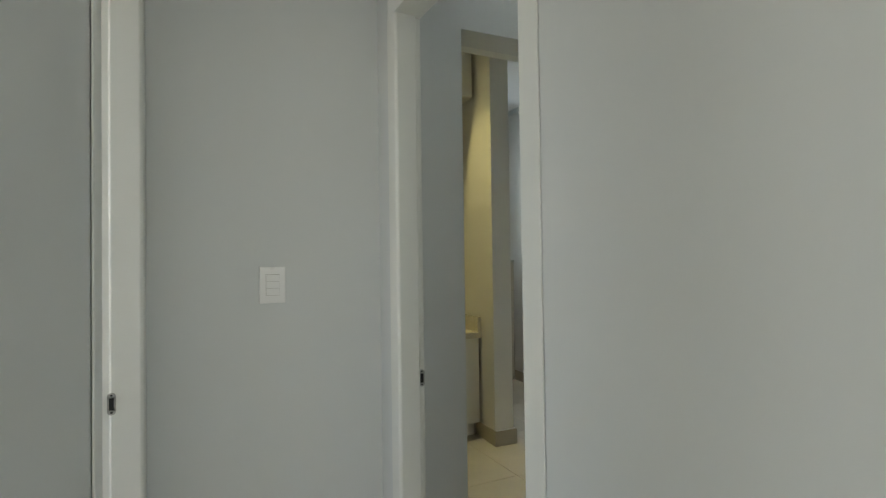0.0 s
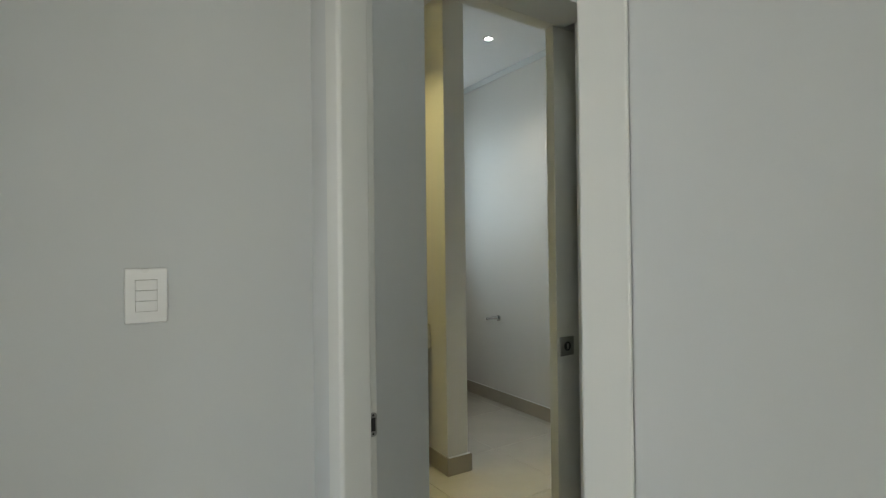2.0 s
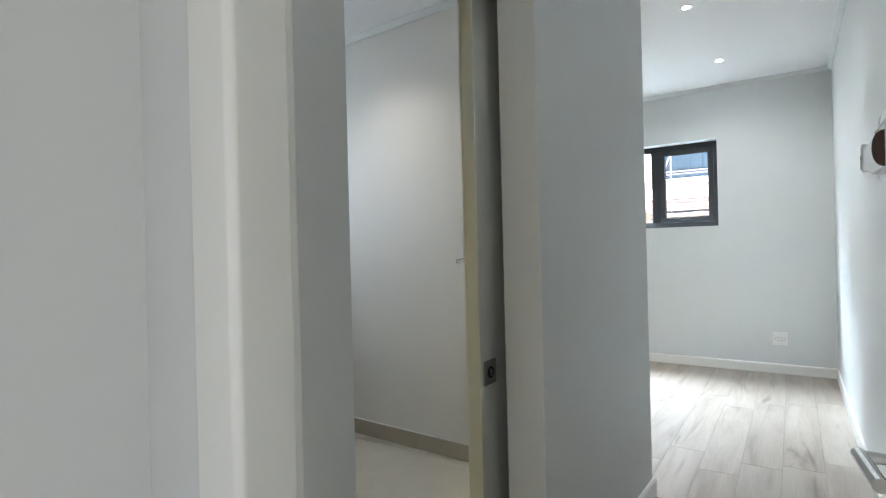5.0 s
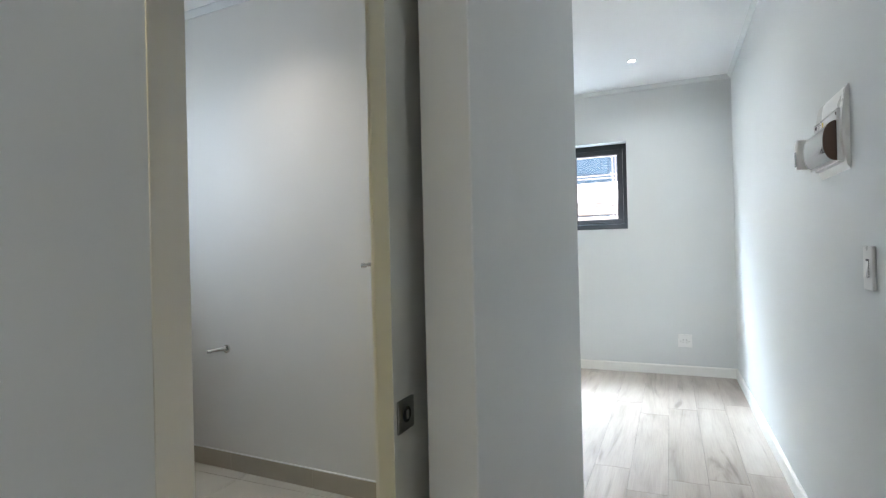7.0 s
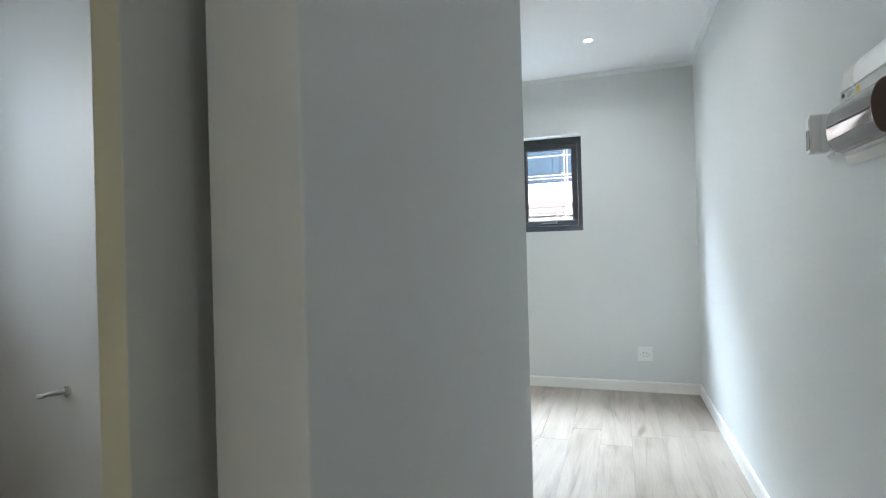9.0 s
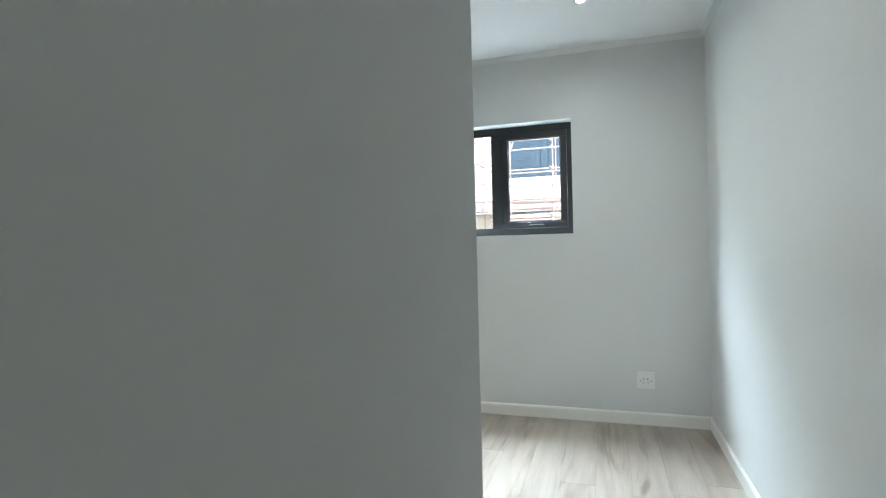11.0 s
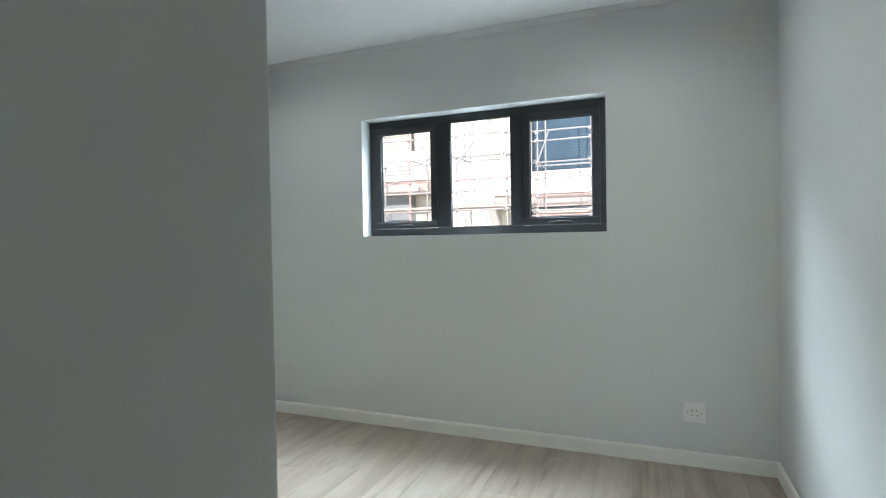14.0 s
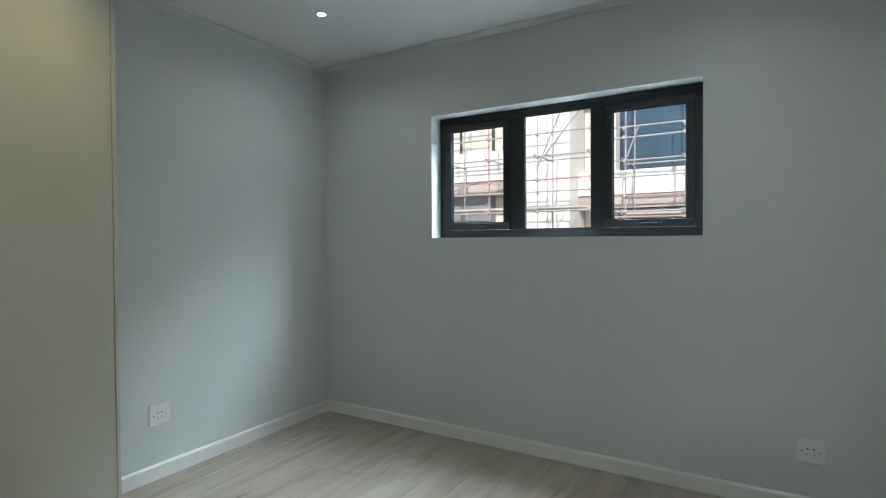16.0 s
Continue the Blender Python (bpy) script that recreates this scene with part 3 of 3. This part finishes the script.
def board():
    """Distribution board: a wide bowed cover plate with a smoked half-round cover in a raised surround."""
    d = thing("distribution_board", pose(3.2225, Y_R, 1.587, 0, 0, 180), "white distribution board with smoked half-round cover", "distribution board")
    plate = [(0.0, -0.137)] + [(-0.005 - 0.017 * math.cos(math.pi * (-0.137 + 0.274 * i / 24) / 0.274) ** 0.8, -0.137 + 0.274 * i / 24) for i in range(1, 24)] + [(0.0, 0.137)]
    part("cover_plate", loft_x(plate, -0.1675, 0.1675, True), PLASTIC, d, smooth=True)
    arc = [radians(-92 + 8 * i) for i in range(23)]
    prof = [(-0.020, -0.102)] + [(-0.022 - 0.044 * max(math.cos(q), 0.0) ** 0.7, -0.038 + 0.066 * math.sin(q)) for q in arc] + [(-0.020, 0.028)]
    cov = part("cover", loft_x(prof, -0.133, 0.130, False), SMOKE, d, "smoked brown glossy half-round cover", smooth=True)
    part("end_cap", loft_x(prof, -0.137, -0.133, True), SMOKE_D, cov)
    part("end_cap", loft_x(prof, 0.130, 0.134, True), SMOKE_D, cov)
    bm = bmesh.new()
    for q in ((-0.147, -0.029, 0.060, 0.144, -0.012, 0.066), (-0.147, -0.029, -0.106, -0.141, -0.010, 0.060), (0.138, -0.029, -0.106, 0.144, -0.010, 0.060), (-0.147, -0.029, -0.112, 0.144, -0.008, -0.106)):
        add_box(bm, *q, bevel=0.003)
    part("surround", bm, PLASTIC, d, "raised white surround")
    bm = bmesh.new()
    add_box(bm, -0.141, -0.0250, -0.106, 0.138, -0.010, 0.060, bevel=0.001)
    part("inner_plate", bm, PLASTIC, d, "flat white plate round the cover")
    box_part("hinge_screw", (-0.138, -0.0268, 0.046, -0.124, -0.0248, 0.056), DARK, d)
    box_part("hinge_screw", (0.121, -0.0268, 0.046, 0.135, -0.0248, 0.056), DARK, d)
    box_part("warning_label", (-0.048, -0.0258, 0.036, -0.032, -0.0248, 0.054), LABEL_Y, d, "yellow warning label")
    lab = box_part("circuit_label", (-0.108, -0.0258, 0.036, -0.052, -0.0248, 0.054), LABEL_W, d, "white circuit label with printed lines")
    for i in range(3):
        box_part("printed_line", (-0.104, -0.0264, 0.040 + 0.005 * i, -0.078 + 0.008 * i, -0.0258, 0.0415 + 0.005 * i), INK, lab)


board()
meter = thing("meter_unit", pose(3.520, Y_R, 1.568, 0, 0, 180), "small grey prepaid electricity meter unit with display", "meter")
box_part("back_plate", (-0.026, -0.008, -0.068, 0.020, 0.0, 0.066), PLASTIC, meter, bevel=0.003)
box_part("housing", (-0.024, -0.058, -0.058, 0.010, -0.008, 0.060), PLASTIC, meter, bevel=0.006)
box_part("side_panel", (0.0115, -0.030, -0.056, 0.015, -0.008, 0.058), PLASTIC, meter, bevel=0.002)
box_part("display", (-0.020, -0.0600, 0.020, 0.004, -0.0575, 0.048), LABEL_W, meter, "pale display window")
box_part("keypad", (-0.020, -0.0600, -0.046, 0.004, -0.0575, 0.014), LCD, meter, "dark keypad strip")


# ---- ceiling lights ----
def downlight(x, y, z, label, power, colour, face, spot=165):
    d = thing("downlight", pose(x, y, z), label, "downlight", group="recessed downlights")
    bm = bmesh.new()
    n = 28
    prof = [(0.022, 0.010), (0.024, -0.002), (0.036, -0.005), (0.040, -0.001), (0.040, 0.0)]
    rings = [[bm.verts.new((r * math.cos(2 * math.pi * i / n), r * math.sin(2 * math.pi * i / n), dz)) for i in range(n)] for r, dz in prof]
    for a, b in zip(rings, rings[1:]):
        for i in range(n):
            bm.faces.new((a[i], a[(i + 1) % n], b[(i + 1) % n], b[i]))
    bmesh.ops.recalc_face_normals(bm, faces=bm.faces[:])
    part("rim", bm, PLASTIC_G, d, smooth=True)
    bm = bmesh.new()
    bmesh.ops.create_circle(bm, cap_ends=True, segments=n, radius=0.0235, matrix=Matrix.Translation((0, 0, -0.0025)))
    part("lens", bm, face, d, "bright lamp face")
    lamp("downlight_beam", "SPOT", power, colour, look((x, y, z - 0.012), (x, y, 0)), 0.03, spot=spot, blend=1.0)


for x, y, w in ((5.592, 1.91, 1.7), (5.606, 4.052, 1.7), (4.35, 1.97, 1.7), (3.02, 1.58, 0.12), (1.80, 1.60, 0.42)):
    downlight(x, y, H, "small white recessed ceiling downlight, lit", DL_W * w, (0.91, 0.98, 0.94), LED_COOL)
downlight(4.18, 3.80, H, "small warm recessed downlight before the wardrobe, lit", WARD_W, (1.0, 0.86, 0.50), LED_COOL, spot=105)
downlight(2.73, 3.46, HE, "small white recessed ensuite downlight, lit", DLE_W, (1.0, 0.94, 0.82), LED_COOL, spot=115)
downlight(1.70, 3.22, HE, "small warm recessed downlight above the vanity, lit", VAN_W, (1.0, 0.85, 0.36), LED_WARM, spot=98)
# added where no lamp is seen, to brighten the strip through the doorway
downlight(-0.10, 3.55, HE, "added unseen guest bathroom downlight, lit", GB_W, (1.0, 0.95, 0.86), LED_COOL)


# ---- bedroom wardrobe ----
ward = thing("wardrobe", pose(3.36, 4.15, 0), "tall pale melamine built-in wardrobe with flush closed doors", "wardrobe")
box_part("carcass", (0.0, 0.020, 0.08, 1.088, 0.598, 2.74), WARD, ward)
box_part("plinth", (0.0, 0.05, 0.0, 1.088, 0.59, 0.08), WARD, ward)
for a, b in ((0.002, 0.536), (0.539, 1.076)):
    box_part("door", (a, 0.0, 0.085, b, 0.018, 2.735), WARD, ward, bevel=0.0012)
box_part("end_panel", (1.080, 0.002, 0.0, 1.096, 0.020, 2.74), WARD, ward, bevel=0.001)
# near-black strip fills the joint as its painted shade
box_part("gap_shade_strip", (1.0765, 0.010, 0.085, 1.0795, 0.0195, 2.735), DARK, ward)


# ---- ensuite ----
vanity = thing("vanity_cabinet", pose(1.16, 3.28, 0), "white vanity cabinet under a cream counter", "cabinet")
box_part("body", (0.0, 0.022, 0.10, 0.945, 0.56, 0.672), CAB, vanity)
box_part("plinth", (0.0, 0.08, 0.0, 0.945, 0.55, 0.10), CAB, vanity)
for i in range(2):
    dd = box_part("door", (0.003 + 0.472 * i, 0.0, 0.105, 0.470 + 0.472 * i, 0.020, 0.668), CAB, vanity, bevel=0.0015)
counter = thing("vanity_counter", pose(1.16, 3.255, 0.672), "cream quartz vanity counter with upstand", "counter")
box_part("slab", (0.0, 0.0, 0.0, 0.948, 0.60, 0.038), STONE, counter, bevel=0.002)
box_part("upstand", (0.926, 0.004, 0.038, 0.948, 0.60, 0.138), STONE, counter, bevel=0.002)
box_part("upstand", (0.0, 0.58, 0.038, 0.925, 0.60, 0.138), STONE, counter, bevel=0.002)
structure("wall_vanity_back", [(1.15, 3.86, -0.1, 2.14, 3.96, HE)], PAINT_ENS, "off-white wall behind the vanity")
mirror_box = thing("mirror_cabinet", pose(1.16, 3.33, 2.302), "cream wall cabinet above the vanity", "cabinet")
box_part("body", (0.0, 0.0, 0.0, 0.940, 0.52, 0.356), CAB, mirror_box, bevel=0.002)
box_part("door", (0.003, -0.018, 0.003, 0.468, -0.001, 0.353), CAB, mirror_box, bevel=0.001)
box_part("door", (0.472, -0.018, 0.003, 0.937, -0.001, 0.353), CAB, mirror_box, bevel=0.001)


def hook(y, z):
    x = x_ens(y)
    h = thing("wall_hook", pose(x, y, z), "small chrome wall peg on the ensuite wall", "wall hook", group="ensuite wall pegs")
    tube_part("rose", (0.0, 0, 0), (-0.010, 0, 0), 0.024, CHROME, h)
    tube_part("arm", (-0.008, 0.0, 0.004), (-0.062, 0.066, -0.006), 0.016, CHROME, h, r2=0.009)
    tube_part("knob", (-0.056, 0.058, -0.008), (-0.068, 0.080, -0.008), 0.012, CHROME, h, r2=0.013)


hook(3.985, 0.686)
hook(2.925, 1.163)


def toilet():
    t = thing("toilet", pose(2.735, 4.55, 0), "white ceramic toilet with closed seat against tiled ledge", "toilet")

    def oval(cx, cy, rx, ry, z, n=28):
        return [(cx + rx * math.cos(2 * math.pi * i / n), cy + ry * math.sin(2 * math.pi * i / n) * (1.0 if math.sin(2 * math.pi * i / n) < 0 else 0.8), z) for i in range(n)]

    def loft(name, rings, material, label=""):
        bm = bmesh.new()
        vs = [[bm.verts.new(p) for p in r] for r in rings]
        n = len(vs[0])
        for a, b in zip(vs, vs[1:]):
            for i in range(n):
                bm.faces.new((a[i], a[(i + 1) % n], b[(i + 1) % n], b[i]))
        bm.faces.new(vs[0][::-1])
        bm.faces.new(vs[-1])
        bmesh.ops.recalc_face_normals(bm, faces=bm.faces[:])
        part(name, bm, material, t, label, smooth=True)

    loft("pan", [oval(0, -0.20, 0.10, 0.17, 0.0), oval(0, -0.20, 0.105, 0.18, 0.10), oval(0, -0.24, 0.14, 0.24, 0.25), oval(0, -0.28, 0.175, 0.29, 0.35), oval(0, -0.29, 0.180, 0.30, 0.385)], CERAMIC)
    loft("seat", [oval(0, -0.29, 0.183, 0.305, 0.387), oval(0, -0.29, 0.186, 0.308, 0.395), oval(0, -0.29, 0.184, 0.306, 0.405)], PLASTIC)
    loft("lid", [oval(0, -0.29, 0.183, 0.305, 0.408), oval(0, -0.29, 0.185, 0.307, 0.420), oval(0, -0.29, 0.165, 0.285, 0.432)], PLASTIC)


toilet()
ledge = structure("wall_tiled_ledge", [(2.31, 4.565, 0.0, x_ens(4.565), 4.715, 1.160)], GROUT, "beige tiled half-height ledge behind the toilet")
xs = [2.312, 2.560, 3.165, x_ens(4.56) - 0.002]
tz = [0.0, 0.030, 0.313, 0.596, 0.879, 1.162]
for a, b in zip(xs, xs[1:]):
    for c, d in zip(tz, tz[1:]):
        box_part("tile", (a + 0.0015, 4.557, c + 0.0015, b - 0.0015, 4.566, d - 0.0015), WTILE, ledge, bevel=0.001)
structure("trim_ledge", [(2.312, 4.552, 1.162, x_ens(4.56) - 0.001, 4.716, 1.176)], STEEL, "steel edge trim on the tiled ledge")


# ---- guest bathroom, through its doorway ----
gv = thing("basin_cabinet", pose(-0.45, 3.95, 0), "white basin cabinet with chrome tap against wall", "cabinet")
box_part("body", (0, 0, 0.22, 0.9, 0.49, 0.70), CAB, gv)
box_part("leg", (0.02, 0.02, 0, 0.06, 0.06, 0.22), STEEL, gv)
box_part("leg", (0.84, 0.02, 0, 0.88, 0.06, 0.22), STEEL, gv)
box_part("basin", (-0.01, -0.02, 0.70, 0.91, 0.49, 0.86), CERAMIC, gv, "white ceramic basin", bevel=0.015)
box_part("splashback", (0, 0.47, 0.86, 0.9, 0.495, 1.14), CERAMIC, gv)
tap = thing("basin_tap", pose(0.02, 4.28, 0.861), "chrome mixer tap on the basin", "tap")
tube_part("body", (0, 0, 0), (0, 0, 0.10), 0.02, CHROME, tap)
tube_part("spout", (0, 0, 0.09), (0, -0.13, 0.075), 0.012, CHROME, tap)
tube_part("lever", (0, 0, 0.10), (0.0, -0.05, 0.135), 0.008, CHROME, tap)
gm = thing("mirror", pose(-0.45, 4.43, 1.18), "frameless wall mirror above the basin", "mirror")
box_part("glass", (0, 0, 0, 0.9, 0.018, 0.95), MIRROR, gm)


# ---- outdoors ----
ground = structure("ground", [(-400, -400, -0.42, 400, 400, -0.30)], EARTH, "sandy building site ground")


def facade(name, x, y0, y1, storeys, base, low, band, label, glazing, depth=7.0):
    """A building under repair: white bands, recessed glazing between them, a concrete beam under each band."""
    b = thing(name, pose(x, 0, -0.3), label, "building")
    box_part("wall", (0.0, y0, 0.0, depth, y1, low - base * 0.55), F_WHITE, b, "white rendered base")
    for s in range(storeys):
        za = low + s * base
        zb, zc = za + band, za + base
        box_part("beam", (0.05, y0, za - 0.30, depth, y1, za), F_BEAM, b, "raw concrete beam")
        box_part("wall", (0.0, y0, za, depth, y1, zb), F_WHITE, b, "white rendered band")
        box_part("core", (0.55, y0, zb, depth, y1, zc - 0.30), F_CREAM, b)
        for ya, yb, dark in glazing:
            w = box_part("window", (0.46, ya, zb + 0.02, 0.56, yb, zc - 0.32), F_GLASS if dark else F_CREAM, b)
            for k in range(4):
                yy = ya + (yb - ya) * k / 3
                box_part("mullion", (0.42, yy - 0.025, zb + 0.01, 0.47, yy + 0.025, zc - 0.31), F_FRAME, w)
            box_part("pier", (0.02, yb, zb, 0.56, min(yb + 0.5, y1), zc - 0.30), F_WHITE, b)
    for ya, yb, dark in glazing:
        box_part("window", (0.30, ya, low - base * 0.55 + 0.01, 0.60, yb, low - 0.31), F_GLASS if dark else F_GREY, b)
    box_part("core", (0.56, y0, low - base * 0.55, depth, y1, low - 0.30), F_CREAM, b)
    top = low + storeys * base
    box_part("roof", (-0.15, y0 - 0.1, top - 0.22, depth, y1 + 0.1, top + 0.1), F_BEAM, b)
    return b


facade("apartment_building", 15.0, -9.0, 5.22, 3, 2.72, 2.66, 0.52, "white rendered building under repair with dark glazing", [(-8.6, -5.0, True), (-4.2, -0.8, True), (0.0, 4.40, True)])
facade("apartment_building", 13.6, 6.35, 17.5, 3, 2.7, 2.98, 0.64, "white rendered building wing behind scaffolding", [(6.9, 9.4, False), (10.4, 13.0, True), (14.0, 16.5, True)])
lb = thing("stair_tower", pose(14.4, 0, -0.3), "plain white rendered stair tower beside the building", "building")
box_part("wall", (0.0, 5.24, 0.0, 5.0, 6.34, 11.4), F_WHITE, lb)


def scaffold(x, y0, bays, bay, levels, red_levels, red_standards, boarded, braces, label):
    """Tube scaffold: two rows of standards, ledgers at uneven levels, transoms, couplers, boards and braces."""
    s = thing("scaffolding", pose(x, y0, -0.3), label, "scaffolding")
    r, jig = 0.016, random.Random(11)
    for i in range(bays + 1):
        for dx in (0.0, 0.85):
            lean = jig.uniform(-0.03, 0.03)
            tube_part("standard", (dx, i * bay, 0), (dx, i * bay + lean, 6.2 + jig.uniform(-0.3, 0.3)), r, TUBE_R if i in red_standards and not dx else TUBE, s, seg=8)
    for k, z in enumerate(levels):
        tilt = jig.uniform(-0.03, 0.03)
        tube_part("ledger", (-0.035, -0.3, z), (-0.035, bays * bay + 0.3, z + tilt), r, TUBE_R if z in red_levels else TUBE, s, seg=8)
        if k % 3 == 0:
            tube_part("ledger", (0.815, -0.2, z + 0.04), (0.815, bays * bay + 0.2, z + 0.04), r, TUBE, s, seg=8)
        for i in range(bays + 1):
            if k % 3 == 0:
                tube_part("transom", (-0.12, i * bay + 0.035, z + 0.03), (0.97, i * bay + 0.035, z + 0.03), r, TUBE, s, seg=8)
            bm = bmesh.new()
            add_box(bm, -0.055, i * bay - 0.030, z - 0.034, 0.03, i * bay + 0.038, z + 0.034, bevel=0.012, seg=1)
            part("coupler", bm, TUBE_R if i in red_standards else TUBE, s)
        if z in boarded:
            for q in range(3):
                box_part("board", (0.05 + 0.25 * q, -0.1, z + 0.052, 0.28 + 0.25 * q, bays * bay + 0.1, z + 0.09), BOARD, s)
    for ya, za, yb, zb in braces:
        tube_part("brace", (-0.07, ya, za), (-0.07, yb, zb), r, TUBE, s, seg=8)
    return s


scaffold(12.6, 4.29, 9, 1.01, (0.7, 1.2, 1.7, 2.21, 2.57, 2.80, 3.24, 3.66, 4.10, 4.60, 5.10), (2.80,), (2, 6), (2.21,), [(1.01, 2.97, 0.50, 4.10), (1.01, 3.05, 0.10, 4.10), (3.05, 2.6, 2.2, 2.85)], "galvanised and red scaffolding tubes with boards")
scaffold(13.5, -2.41, 6, 1.05, (1.0, 1.55, 2.09, 2.19, 2.49, 2.84, 3.16, 3.60, 3.76, 4.40, 4.95), (2.49, 2.09), (), (2.09,), [(6.30, 3.10, 6.05, 3.76), (0.4, 2.2, 1.3, 3.6)], "galvanised scaffolding tubes in front of glazing")


# ---- floors and skirting tiles, piece by piece ----
oak_floor = structure("floor", [], GROUT, "pale washed oak laminate plank floor", prisms=[([(1.10, 1.12), (X_WIN, 1.12), (X_WIN, Y_L), (3.308, Y_L), (3.308, 2.03), (1.10, 2.12)], -0.1, -0.004, 0)])
rng = random.Random(5)
PW, PL = 0.19, 1.29
shared = {}
for row in range(20):
    ya = 1.12 + PW * row
    yb = min(ya + PW, Y_L)
    lo = 1.106 if yb < 2.03 else 3.309
    hi = 2.10 if 1.95 < ya < 2.1 and lo < 2 else None
    if ya >= Y_L - 0.01:
        break
    x = 1.106 - rng.uniform(0, PL)
    while x < X_WIN:
        a, b = max(x, lo), min(x + PL, X_WIN)
        if b - a > 0.02:
            key = (round(b - a, 3), round(yb - ya, 3))
            if key not in shared:
                bm = bmesh.new()
                add_box(bm, 0.0006, 0.0006, -0.0038, b - a - 0.0006, yb - ya - 0.0006, 0.0, bevel=0.0009, seg=1)
                shared[key] = mesh("plank", bm, OAK)
            ob = new("plank", shared[key])
            ob.parent = oak_floor
            ob.location = (a, ya, 0.0)
        x += PL

ens_floor = structure("floor_ensuite", [], GROUT, "cream porcelain tile ensuite floor", prisms=[([(1.105, 2.115), (3.30, 2.03), (3.34, 4.72), (1.0, 4.72)], -0.1, -0.0045, 0)])
TS = 0.585
x0, y0 = 1.98 - 2 * TS, 3.25 - 2 * TS
tile_mesh = {}
for i in range(5):
    for j in range(6):
        a, b = max(x0 + i * TS, 1.0), min(x0 + (i + 1) * TS, 3.29)
        c, d = max(y0 + j * TS, 2.115), min(y0 + (j + 1) * TS, 4.72)
        if b - a < 0.02 or d - c < 0.02:
            continue
        key = (round(b - a, 3), round(d - c, 3))
        if key not in tile_mesh:
            bm = bmesh.new()
            add_box(bm, 0.0015, 0.0015, -0.006, b - a - 0.0015, d - c - 0.0015, -0.0005, bevel=0.001, seg=1)
            tile_mesh[key] = mesh("tile", bm, TILE)
        ob = new("tile", tile_mesh[key])
        ob.parent = ens_floor
        ob.location = (a, c, 0)

sk = tagged(new("baseboard_ensuite"), "taupe tile skirting in the ensuite", "baseboard", kind="structure")


def tile_skirt(ax, ay, bx, by, step=0.585, t=0.010, h=0.096):
    """Skirting tiles along a wall line; the room lies to the right of the way from a to b."""
    a, b = Vector((ax, ay)), Vector((bx, by))
    length, u = (b - a).length, (b - a).normalized()
    n = Vector((u.y, -u.x))
    s = 0.0
    while s < length - 0.005:
        e = min(s + step, length)
        p, q = a + u * (s + 0.001), a + u * (e - 0.001)
        bm = bmesh.new()
        add_prism(bm, [tuple(p), tuple(q), tuple(q + n * t), tuple(p + n * t)], 0.0, h, 0)
        part("tile", bm, SKTILE, sk)
        bm = bmesh.new()
        add_prism(bm, [tuple(p), tuple(q), tuple(q + n * (t - 0.001)), tuple(p + n * (t - 0.001))], h + 0.0002, h + 0.005, 0)
        part("joint", bm, PLASTIC, sk, "pale sealant joint")
        s = e


tile_skirt(x_ens(4.55), 4.55, x_ens(2.37), 2.37)
tile_skirt(2.112, 3.094, 2.250, 3.089, t=0.011)
bm = bmesh.new()
add_prism(bm, [(2.112, 3.083), (2.101, 3.083), (2.120, 3.36), (2.131, 3.36)], 0.0, 0.096, 0)
part("tile", bm, SKTILE, sk)
bm = bmesh.new()
add_prism(bm, [(2.250, 3.079), (2.262, 3.079), (2.296, 4.55), (2.284, 4.55)], 0.0, 0.096, 0)
part("tile", bm, SKTILE, sk)
